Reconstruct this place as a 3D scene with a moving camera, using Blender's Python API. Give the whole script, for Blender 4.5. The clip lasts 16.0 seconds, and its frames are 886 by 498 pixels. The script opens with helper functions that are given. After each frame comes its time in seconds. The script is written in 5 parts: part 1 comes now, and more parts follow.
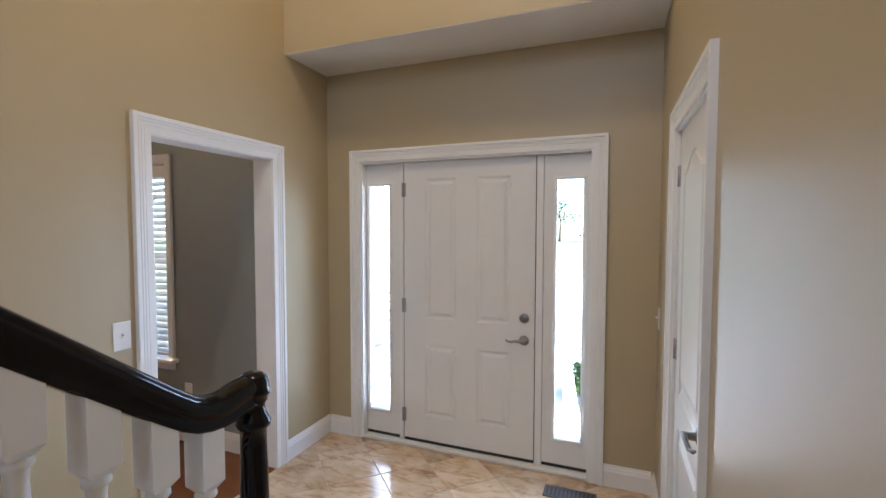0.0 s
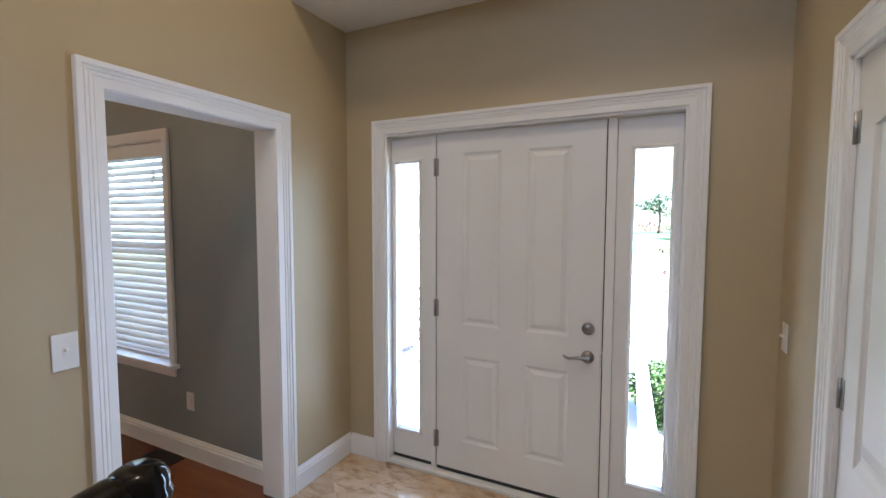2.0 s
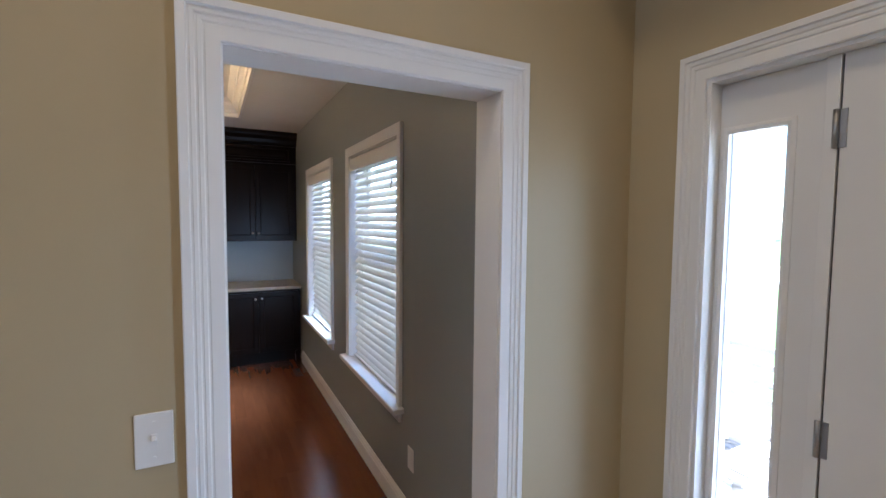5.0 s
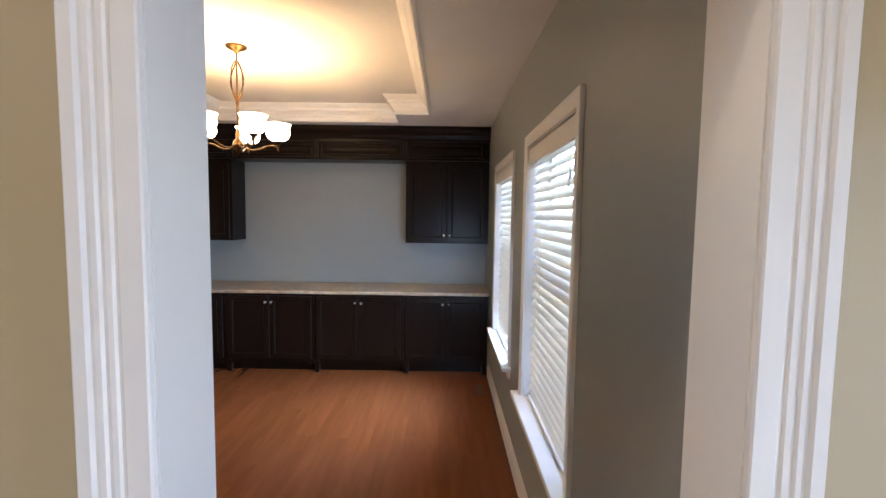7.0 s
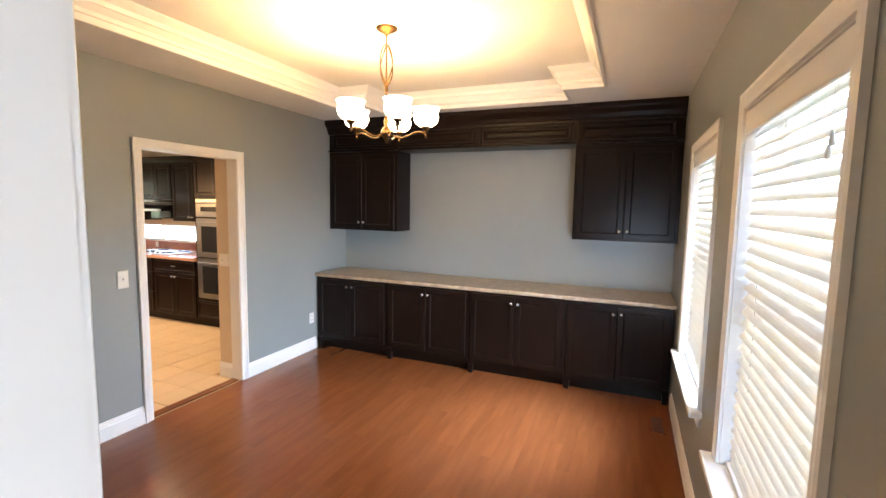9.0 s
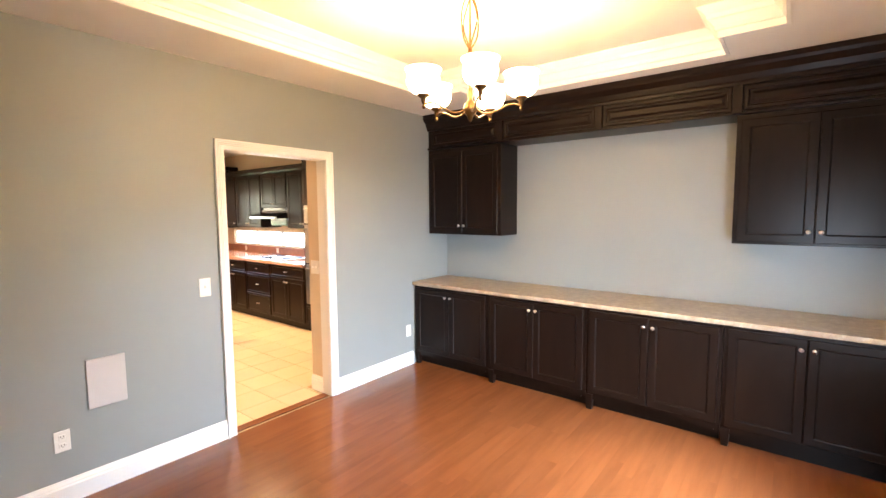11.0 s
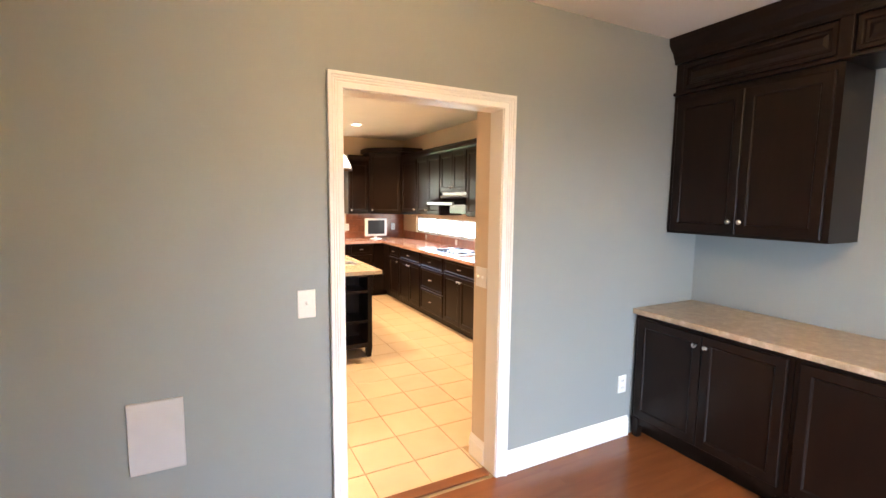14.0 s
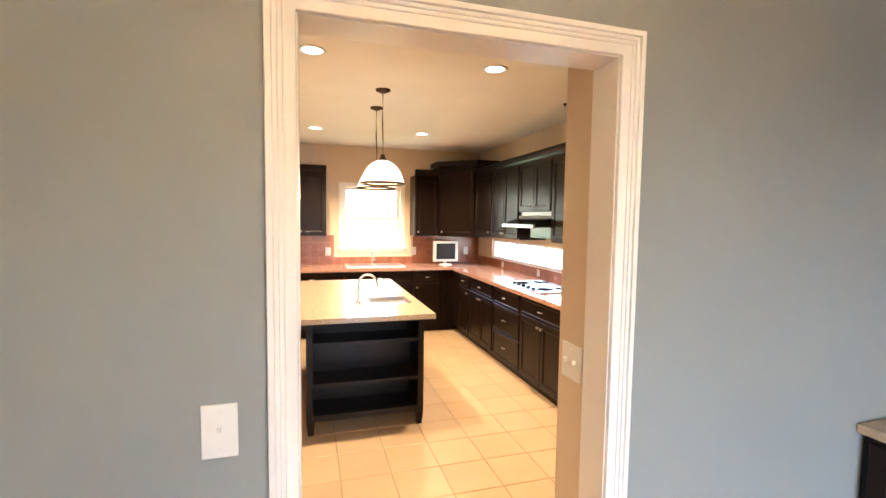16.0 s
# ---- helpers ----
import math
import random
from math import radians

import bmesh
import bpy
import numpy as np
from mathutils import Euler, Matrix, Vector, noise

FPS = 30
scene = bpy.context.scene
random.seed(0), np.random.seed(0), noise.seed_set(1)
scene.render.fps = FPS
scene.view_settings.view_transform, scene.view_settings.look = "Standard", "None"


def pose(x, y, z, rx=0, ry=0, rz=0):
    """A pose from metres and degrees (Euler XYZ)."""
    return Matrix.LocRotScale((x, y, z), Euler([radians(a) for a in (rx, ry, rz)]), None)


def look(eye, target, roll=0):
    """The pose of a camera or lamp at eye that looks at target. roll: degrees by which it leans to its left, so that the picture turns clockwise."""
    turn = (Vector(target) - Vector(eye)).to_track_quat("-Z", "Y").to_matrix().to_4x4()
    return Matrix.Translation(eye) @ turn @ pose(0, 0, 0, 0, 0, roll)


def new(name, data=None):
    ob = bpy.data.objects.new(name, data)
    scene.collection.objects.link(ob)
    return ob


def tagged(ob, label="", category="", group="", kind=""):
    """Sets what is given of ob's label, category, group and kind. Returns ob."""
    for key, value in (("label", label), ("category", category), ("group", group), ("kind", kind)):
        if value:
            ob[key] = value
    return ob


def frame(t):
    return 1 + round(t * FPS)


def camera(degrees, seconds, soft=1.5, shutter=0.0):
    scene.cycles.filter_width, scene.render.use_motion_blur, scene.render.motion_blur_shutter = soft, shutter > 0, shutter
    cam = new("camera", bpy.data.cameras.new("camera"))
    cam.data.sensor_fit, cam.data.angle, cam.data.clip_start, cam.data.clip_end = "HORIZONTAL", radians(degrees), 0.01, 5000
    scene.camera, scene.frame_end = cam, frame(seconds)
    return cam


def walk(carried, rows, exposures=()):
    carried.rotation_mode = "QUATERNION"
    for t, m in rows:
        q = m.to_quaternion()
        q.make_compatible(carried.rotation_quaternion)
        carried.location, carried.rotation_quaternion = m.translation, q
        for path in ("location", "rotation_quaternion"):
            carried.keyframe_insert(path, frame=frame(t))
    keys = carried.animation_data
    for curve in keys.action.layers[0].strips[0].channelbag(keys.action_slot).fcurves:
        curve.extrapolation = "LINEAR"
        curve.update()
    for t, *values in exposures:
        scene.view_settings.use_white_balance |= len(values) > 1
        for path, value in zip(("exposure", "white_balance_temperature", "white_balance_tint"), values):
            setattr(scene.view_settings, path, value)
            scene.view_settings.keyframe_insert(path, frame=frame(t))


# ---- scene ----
cam = camera(89.3, 16.0)
PATH = [
    (0, (2.076, -2.88, 1.581), (1.346, -1.021, 1.489), 0.1),
    (0.5, (2.05, -2.744, 1.555), (1.311, -0.894, 1.378), 0.4),
    (1, (1.973, -2.617, 1.535), (1.244, -0.763, 1.356), 0.3),
    (1.5, (1.914, -2.477, 1.539), (1.123, -0.646, 1.384), 0.2),
    (2, (1.848, -2.33, 1.554), (0.959, -0.543, 1.42), 0.1),
    (2.5, (1.761, -2.16, 1.569), (0.746, -0.442, 1.435), 0.1),
    (3, (1.654, -1.989, 1.592), (0.489, -0.369, 1.455), 0.3),
    (3.5, (1.546, -1.84, 1.589), (0.232, -0.337, 1.461), 0.5),
    (4, (1.442, -1.681, 1.59), (-0.033, -0.336, 1.466), 0.7),
    (4.5, (1.333, -1.541, 1.605), (-0.298, -0.391, 1.48), 0.8),
    (5, (1.207, -1.42, 1.606), (-0.568, -0.506, 1.483), 0.5),
    (5.2, (1.149, -1.374, 1.614), (-0.67, -0.553, 1.491), 0.5),
    (7.5, (0.445, -0.955, 1.678), (-1.535, -1.176, 1.51), 0.9),
    (8, (0.318, -0.94, 1.689), (-1.628, -1.362, 1.501), 1.0),
    (8.5, (0.21, -0.933, 1.666), (-1.686, -1.54, 1.476), 1.1),
    (9, (0.106, -0.927, 1.667), (-1.732, -1.691, 1.471), 1.0),
    (9.2, (0.053, -0.924, 1.67), (-1.758, -1.75, 1.473), 0.7),
    (11.5, (-0.726, -1.195, 1.588), (-2.204, -2.533, 1.422), -0.0),
    (12, (-0.904, -1.342, 1.573), (-2.265, -2.798, 1.402), 0.6),
    (12.5, (-1.075, -1.522, 1.56), (-2.302, -3.09, 1.374), 0.9),
    (13, (-1.222, -1.74, 1.56), (-2.344, -3.383, 1.358), 0.9),
    (13.5, (-1.382, -1.964, 1.55), (-2.399, -3.673, 1.335), 0.8),
    (14, (-1.547, -2.217, 1.558), (-2.465, -3.981, 1.345), 0.6),
    (14.5, (-1.703, -2.468, 1.564), (-2.546, -4.27, 1.36), 0.6),
    (15, (-1.834, -2.728, 1.577), (-2.607, -4.564, 1.401), 0.9),
    (15.5, (-1.981, -2.935, 1.574), (-2.654, -4.812, 1.421), 0.9),
    (16, (-2.105, -3.124, 1.585), (-2.675, -5.037, 1.451), 0.8),
]
walk(cam, [(t, look(eye, target, roll)) for t, eye, target, roll in PATH],
     [(0, 4.15, 5400, 15), (2, 4.05, 5300, 15), (3.5, 4.0, 5300, 15), (5.2, 3.85, 5300, 15), (7.5, 4.5, 5900, 16), (9.0, 5.0, 6300, 15), (11.5, 5.78, 6720, 17), (13.5, 5.67, 6450, 16), (14.5, 5.28, 6300, 15), (16, 5.32, 6200, 14)])

# ---- world, sun, large lights ----
world = bpy.data.worlds.new("sky")
scene.world = world
world.use_nodes = True
wn = world.node_tree
sky = wn.nodes.new("ShaderNodeTexSky")
sky.sky_type, sky.sun_disc = "NISHITA", False
sky.sun_elevation, sky.sun_rotation = radians(41), radians(98)
wn.links.new(sky.outputs[0], wn.nodes["Background"].inputs[0])
wn.nodes["Background"].inputs[1].default_value = 0.065


def lamp(name, kind, m, power, colour, **more):
    data = bpy.data.lights.new(name, kind)
    data.energy, data.color = power, colour
    ob = new(name, data)
    ob.matrix_world = m
    if kind == "AREA":
        data.shape, data.size, data.size_y = "RECTANGLE", more["size"][0], more["size"][1]
    elif kind == "POINT":
        data.shadow_soft_size = more["size"]
    elif kind == "SUN":
        data.angle = radians(0.6)
    return ob


lamp("sun", "SUN", look((9, -1.2, 8), (0, 0, 0)), 3.5, (1, 0.95, 0.88))
WARM = (1.0, 0.57, 0.21)
COOL = (0.80, 0.90, 1.0)
# daylight lamps just outside the dining and kitchen windows
lamp("daylight_dining_near", "AREA", look((-1.52, -0.36, 1.3), (-1.52, -3, 1.0)), 0.20, COOL, size=(0.95, 1.4))
lamp("daylight_dining_far", "AREA", look((-3.055, -0.36, 1.3), (-3.055, -3, 1.0)), 0.20, COOL, size=(0.85, 1.4))
lamp("daylight_kitchen_back", "AREA", look((-2.985, -9.92, 1.6), (-2.985, -6, 1.2)), 0.07, COOL, size=(0.8, 0.9))
lamp("daylight_kitchen_strip", "AREA", look((-4.855, -8.0, 1.16), (-3, -8.0, 1.0)), 0.5, COOL, size=(2.2, 0.24))
# added daylight stand-ins: room side of the blinds and in the sidelights, aimed inward
for nm, at, to, power, size, spread in (
        ("daylight_window_near", (-1.60, -0.72, 1.05), (-4.6, -2.5, 0.95), 0.40, (0.40, 0.90), 85),
        ("daylight_window_far", (-3.055, -0.645, 0.95), (-3.15, -2.4, 0.0), 1.40, (0.92, 0.75), 92),
        ("daylight_sidelight_wide", (1.785, 0.050, 1.055), (0.2, -2.2, 0.80), 0.58, (0.165, 1.62), 120),
        ("daylight_sidelight_narrow", (0.417, 0.050, 1.055), (0.80, -3.0, 0.85), 0.17, (0.165, 1.62), 140)):
    lamp(nm, "AREA", look(at, to), power, (0.66, 0.83, 1.0), size=size).data.spread = radians(spread)
# added cool fill for the unseen storey above and hall behind; no window there
lamp("fill_upper_hall", "AREA", look((1.2, -5.9, 3.6), (1.2, 0, 2.0)), 2.3, COOL, size=(1.8, 1.6))
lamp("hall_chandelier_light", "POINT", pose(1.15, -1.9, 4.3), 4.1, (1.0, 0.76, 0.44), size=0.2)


# ---- materials ----
def surf(name, c1, c2=None, scale=3.0, rough=0.5, fine=220.0, bump=0.05, metal=0.0, coat=0.0, stretch=None, per=0.0, spec=0.5, rv=0.05):
    m = bpy.data.materials.new(name)
    m.use_nodes = True
    n, l = m.node_tree.nodes, m.node_tree.links
    b = n["Principled BSDF"]
    tc = n.new("ShaderNodeTexCoord")
    info = n.new("ShaderNodeObjectInfo")
    mp = n.new("ShaderNodeMapping")
    l.new(tc.outputs["Object"], mp.inputs["Vector"])
    if stretch:
        mp.inputs["Scale"].default_value = stretch
    off = n.new("ShaderNodeMath")
    off.operation = "MULTIPLY"
    off.inputs[1].default_value = 37.0
    l.new(info.outputs["Random"], off.inputs[0])
    comb = n.new("ShaderNodeCombineXYZ")
    for i in range(3):
        l.new(off.outputs[0], comb.inputs[i])
    l.new(comb.outputs[0], mp.inputs["Location"])
    big, small = n.new("ShaderNodeTexNoise"), n.new("ShaderNodeTexNoise")
    big.inputs["Scale"].default_value, big.inputs["Detail"].default_value = scale, 6
    small.inputs["Scale"].default_value, small.inputs["Detail"].default_value = fine, 3
    l.new(mp.outputs[0], big.inputs["Vector"])
    l.new(mp.outputs[0], small.inputs["Vector"])
    c2 = c2 or tuple(v * 0.9 for v in c1)
    ramp = n.new("ShaderNodeValToRGB")
    ramp.color_ramp.elements[0].position, ramp.color_ramp.elements[1].position = 0.32, 0.68
    ramp.color_ramp.elements[0].color, ramp.color_ramp.elements[1].color = (*c2, 1), (*c1, 1)
    l.new(big.outputs["Fac"], ramp.inputs[0])
    col = ramp.outputs[0]
    if per:
        hsv = n.new("ShaderNodeHueSaturation")
        mr = n.new("ShaderNodeMapRange")
        mr.inputs["To Min"].default_value, mr.inputs["To Max"].default_value = 1 - per, 1 + per
        l.new(info.outputs["Random"], mr.inputs[0])
        l.new(mr.outputs[0], hsv.inputs["Value"])
        l.new(col, hsv.inputs["Color"])
        col = hsv.outputs[0]
    l.new(col, b.inputs["Base Color"])
    rr = n.new("ShaderNodeMapRange")
    rr.inputs["To Min"].default_value, rr.inputs["To Max"].default_value = max(0.02, rough - rv), min(1, rough + rv)
    l.new(big.outputs["Fac"], rr.inputs[0])
    l.new(rr.outputs[0], b.inputs["Roughness"])
    b.inputs["Metallic"].default_value = metal
    b.inputs["Coat Weight"].default_value = coat
    b.inputs["Coat Roughness"].default_value = 0.12
    b.inputs["Specular IOR Level"].default_value = spec
    if bump:
        bp = n.new("ShaderNodeBump")
        bp.inputs["Strength"].default_value, bp.inputs["Distance"].default_value = bump, 0.002
        l.new(small.outputs["Fac"], bp.inputs["Height"])
        l.new(bp.outputs[0], b.inputs["Normal"])
    return m


def travertine(name):
    """Honed tan stone: cloudy colour that changes from tile to tile, drawn-out brown veins and small pale pits."""
    m = surf(name, (0.70, 0.57, 0.42), (0.50, 0.36, 0.22), 5, 0.17, 60, 0.05, per=0.12, rv=0.07)
    n, l = m.node_tree.nodes, m.node_tree.links
    b = n["Principled BSDF"]
    base = b.inputs["Base Color"].links[0].from_socket
    tc, info, mp = n.new("ShaderNodeTexCoord"), n.new("ShaderNodeObjectInfo"), n.new("ShaderNodeMapping")
    l.new(tc.outputs["Object"], mp.inputs["Vector"])
    turn = n.new("ShaderNodeMath")
    turn.operation = "MULTIPLY"
    turn.inputs[1].default_value = 41.0
    l.new(info.outputs["Random"], turn.inputs[0])
    comb = n.new("ShaderNodeCombineXYZ")
    for k in range(3):
        l.new(turn.outputs[0], comb.inputs[k])
    l.new(comb.outputs[0], mp.inputs["Location"])
    l.new(comb.outputs[0], mp.inputs["Rotation"])
    mp.inputs["Scale"].default_value = (1.0, 2.6, 2.6)
    vein = n.new("ShaderNodeTexNoise")
    vein.inputs["Scale"].default_value, vein.inputs["Detail"].default_value = 5.5, 9
    vein.inputs["Roughness"].default_value, vein.inputs["Distortion"].default_value = 0.68, 1.1
    l.new(mp.outputs[0], vein.inputs["Vector"])
    ramp = n.new("ShaderNodeValToRGB")
    e = ramp.color_ramp.elements
    e[0].position, e[0].color = 0.30, (0.44, 0.34, 0.25, 1)
    e[1].position, e[1].color = 0.66, (1.0, 0.99, 0.97, 1)
    k = e.new(0.45)
    k.color = (0.86, 0.77, 0.66, 1)
    k = e.new(0.52)
    k.color = (0.98, 0.93, 0.86, 1)
    l.new(vein.outputs["Fac"], ramp.inputs[0])
    mix = n.new("ShaderNodeMix")
    mix.data_type, mix.blend_type = "RGBA", "MULTIPLY"
    mix.inputs[0].default_value = 1.0
    l.new(base, mix.inputs[6])
    l.new(ramp.outputs[0], mix.inputs[7])
    l.new(mix.outputs[2], b.inputs["Base Color"])
    return m


def granite(name, stops, scale=70.0, rough=0.12):
    m = surf(name, stops[0], stops[1], scale=6, rough=rough, bump=0)
    n, l = m.node_tree.nodes, m.node_tree.links
    b = n["Principled BSDF"]
    tc = n.new("ShaderNodeTexCoord")
    no = n.new("ShaderNodeTexNoise")
    no.inputs["Scale"].default_value, no.inputs["Detail"].default_value, no.inputs["Roughness"].default_value = scale, 8, 0.75
    l.new(tc.outputs["Object"], no.inputs["Vector"])
    r = n.new("ShaderNodeValToRGB")
    e = r.color_ramp.elements
    e[0].position, e[1].position = 0.26, 0.72
    e[0].color, e[1].color = (*stops[2], 1), (*stops[0], 1)
    k = e.new(0.46)
    k.color = (*stops[1], 1)
    k = e.new(0.56)
    k.color = (*stops[0], 1)
    k = e.new(0.63)
    k.color = (*stops[3], 1)
    l.new(no.outputs["Fac"], r.inputs[0])
    l.new(r.outputs[0], b.inputs["Base Color"])
    return m


def glass(name, rough=0.0):
    m = bpy.data.materials.new(name)
    m.use_nodes = True
    b = m.node_tree.nodes["Principled BSDF"]
    b.inputs["Base Color"].default_value = (0.97, 0.99, 0.98, 1)
    b.inputs["Transmission Weight"].default_value, b.inputs["Roughness"].default_value, b.inputs["IOR"].default_value = 1, rough, 1.05
    return m


def glow(name, colour, strength, base=(0.9, 0.88, 0.82)):
    m = bpy.data.materials.new(name)
    m.use_nodes = True
    b = m.node_tree.nodes["Principled BSDF"]
    b.inputs["Base Color"].default_value = (*base, 1)
    b.inputs["Emission Color"].default_value = (*colour, 1)
    b.inputs["Emission Strength"].default_value = strength
    b.inputs["Roughness"].default_value = 0.35
    return m


def slat_material():
    m = bpy.data.materials.new("blind_slat_white")
    m.use_nodes = True
    n, l = m.node_tree.nodes, m.node_tree.links
    b = n["Principled BSDF"]
    b.inputs["Base Color"].default_value, b.inputs["Roughness"].default_value = (0.86, 0.86, 0.84, 1), 0.4
    tr = n.new("ShaderNodeBsdfTranslucent")
    tr.inputs[0].default_value = (0.85, 0.85, 0.83, 1)
    mix = n.new("ShaderNodeMixShader")
    mix.inputs[0].default_value = 0.20
    l.new(b.outputs[0], mix.inputs[1])
    l.new(tr.outputs[0], mix.inputs[2])
    l.new(mix.outputs[0], n["Material Output"].inputs[0])
    return m


TAN = surf("tan_wall_paint", (0.470, 0.386, 0.238), (0.455, 0.373, 0.228), 1.6, 0.42, 260, 0.06)
SLATE = surf("grey_blue_wall_paint", (0.283, 0.305, 0.300), (0.273, 0.294, 0.289), 1.6, 0.42, 260, 0.06)
KTAN = surf("kitchen_tan_paint", (0.66, 0.54, 0.40), (0.63, 0.515, 0.38), 1.6, 0.5, 260, 0.06)
CEIL = surf("ceiling_paint", (0.78, 0.76, 0.72), (0.74, 0.72, 0.68), 2.5, 0.9, 120, 0.25)
TRIM = surf("white_trim_paint", (0.82, 0.81, 0.79), (0.81, 0.80, 0.78), 2, 0.4, 90, 0.0, rv=0.02)
DOORW = surf("white_door_paint", (0.80, 0.79, 0.77), (0.77, 0.76, 0.74), 3, 0.38, 160, 0.05)
PLASTIC = surf("white_plastic", (0.82, 0.81, 0.78), (0.80, 0.79, 0.76), 8, 0.3, 300, 0.0)
DARKSLOT = surf("dark_slot", (0.02, 0.02, 0.02), None, 8, 0.6, 300, 0)
ESPRESSO = surf("espresso_stained_wood", (0.0105, 0.0055, 0.0036), (0.0075, 0.0039, 0.0026), 5, 0.31, 160, 0.0, coat=0.0, rv=0.015, stretch=(3, 3, 0.7), spec=0.17)
BLACK = surf("black_gloss_paint", (0.006, 0.006, 0.008), (0.004, 0.004, 0.005), 6, 0.10, 90, 0.01, coat=0.10, spec=0.22)
NICKEL = surf("satin_nickel", (0.62, 0.59, 0.55), (0.55, 0.52, 0.48), 30, 0.28, 300, 0.02, metal=1)
BRASS = surf("antique_brass", (0.15, 0.085, 0.034), (0.09, 0.05, 0.02), 20, 0.36, 300, 0.03, metal=1)
BRONZE = surf("dark_bronze", (0.06, 0.04, 0.03), None, 20, 0.4, 300, 0.03, metal=1)
PEWTER = surf("dull_pewter", (0.34, 0.33, 0.325), (0.28, 0.275, 0.27), 30, 0.30, 300, 0.02, metal=1)
REGISTER = surf("brown_register_enamel", (0.085, 0.06, 0.042), (0.07, 0.048, 0.033), 20, 0.45, 200, 0.0)
STEEL = surf("brushed_steel", (0.55, 0.55, 0.55), (0.45, 0.45, 0.46), 20, 0.3, 300, 0.04, metal=1, stretch=(1, 1, 20))
HINGE = surf("hinge_steel", (0.40, 0.39, 0.38), None, 30, 0.35, 300, 0.02, metal=1)
PLANK = surf("cherry_floor_board", (0.195, 0.062, 0.020), (0.158, 0.049, 0.016), 2.2, 0.21, 70, 0.0, coat=0.0, stretch=(0.9, 6, 6), per=0.04, rv=0.03)
GAP = surf("floor_joint", (0.09, 0.032, 0.015), None, 8, 0.8, 100, 0)
TRAV = travertine("travertine_tile")
GROUT = surf("grout", (0.66, 0.57, 0.45), None, 20, 0.9, 200, 0.2)
KTILE = surf("kitchen_floor_tile", (0.55, 0.405, 0.25), (0.50, 0.36, 0.215), 4, 0.30, 80, 0.0, per=0.05, rv=0.01)
KGROUT = surf("kitchen_grout", (0.36, 0.25, 0.14), None, 20, 0.9, 200, 0.2)
GRANITE = granite("speckled_granite", [(0.42, 0.335, 0.235), (0.36, 0.28, 0.19), (0.26, 0.19, 0.125), (0.50, 0.425, 0.325)], 16.0, 0.30)
GRANITE_ISLAND = granite("gold_granite", [(0.44, 0.37, 0.275), (0.36, 0.29, 0.205), (0.19, 0.145, 0.10), (0.54, 0.48, 0.39)], 60.0)
COUNTER_RED = granite("rose_counter", [(0.48, 0.28, 0.20), (0.40, 0.21, 0.15), (0.22, 0.11, 0.08), (0.55, 0.36, 0.28)], 60)
SPLASH = surf("terracotta_backsplash", (0.34, 0.135, 0.075), (0.24, 0.09, 0.05), 14, 0.3, 120, 0.1, per=0.12)
GLASS = glass("window_glass")
SLAT = slat_material()
SHADE_GLOW = glow("lit_frosted_glass", (1.0, 0.74, 0.40), 0.9)
PENDANT_GLOW = glow("lit_opal_glass", (1.0, 0.86, 0.62), 0.09)
CAN_GLOW = glow("lit_downlight", (1.0, 0.88, 0.68), 0.45)
SCREEN = surf("dark_screen", (0.012, 0.012, 0.014), None, 8, 0.4, 100, 0, spec=0.2)
HOUSING = surf("silver_grey_plastic", (0.55, 0.52, 0.47), (0.50, 0.475, 0.43), 12, 0.45, 200, 0.0)
PANEL = surf("grey_panel_paint", (0.55, 0.53, 0.54), (0.52, 0.50, 0.51), 6, 0.5, 200, 0.0)
MAPLE = surf("red_brown_leaf", (0.16, 0.07, 0.045), (0.10, 0.05, 0.03), 20, 0.6, 100, 0.1)
LAWN = surf("lawn", (0.10, 0.17, 0.05), (0.07, 0.12, 0.03), 0.6, 0.9, 40, 0.4)
CONCRETE = surf("concrete", (0.55, 0.53, 0.50), (0.47, 0.45, 0.42), 1.5, 0.85, 60, 0.2)
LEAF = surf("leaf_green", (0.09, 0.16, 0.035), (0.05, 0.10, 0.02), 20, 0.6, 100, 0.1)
# leaf green of the distant trees, with haze mixed in as extra blue
LEAF_HAZED = surf("hazed_leaf_green", (0.10, 0.16, 0.10), (0.07, 0.12, 0.07), 3, 0.7, 30, 0.1)
WEATHERED = surf("weathered_wood", (0.36, 0.35, 0.34), (0.28, 0.27, 0.26), 8, 0.8, 60, 0.2)
BARK = surf("bark", (0.12, 0.09, 0.06), (0.07, 0.05, 0.035), 10, 0.9, 60, 0.4)
BRICK = surf("house_outer_wall", (0.42, 0.24, 0.18), (0.34, 0.19, 0.14), 4, 0.85, 60, 0.3)


# ---- mesh helpers ----
def box(bm, x0, x1, y0, y1, z0, z1, bevel=0.0):
    res = bmesh.ops.create_cube(bm, size=1.0)
    vs = res["verts"]
    for v in vs:
        v.co = Vector((x0 if v.co.x < 0 else x1, y0 if v.co.y < 0 else y1, z0 if v.co.z < 0 else z1))
    if bevel:
        es = list({e for v in vs for e in v.link_edges})
        bmesh.ops.bevel(bm, geom=es, offset=bevel, segments=2, affect="EDGES", profile=0.5)
    return bm


def boxes(*rows, bevel=0.0):
    bm = bmesh.new()
    for r in rows:
        box(bm, *r, bevel=bevel)
    return bm


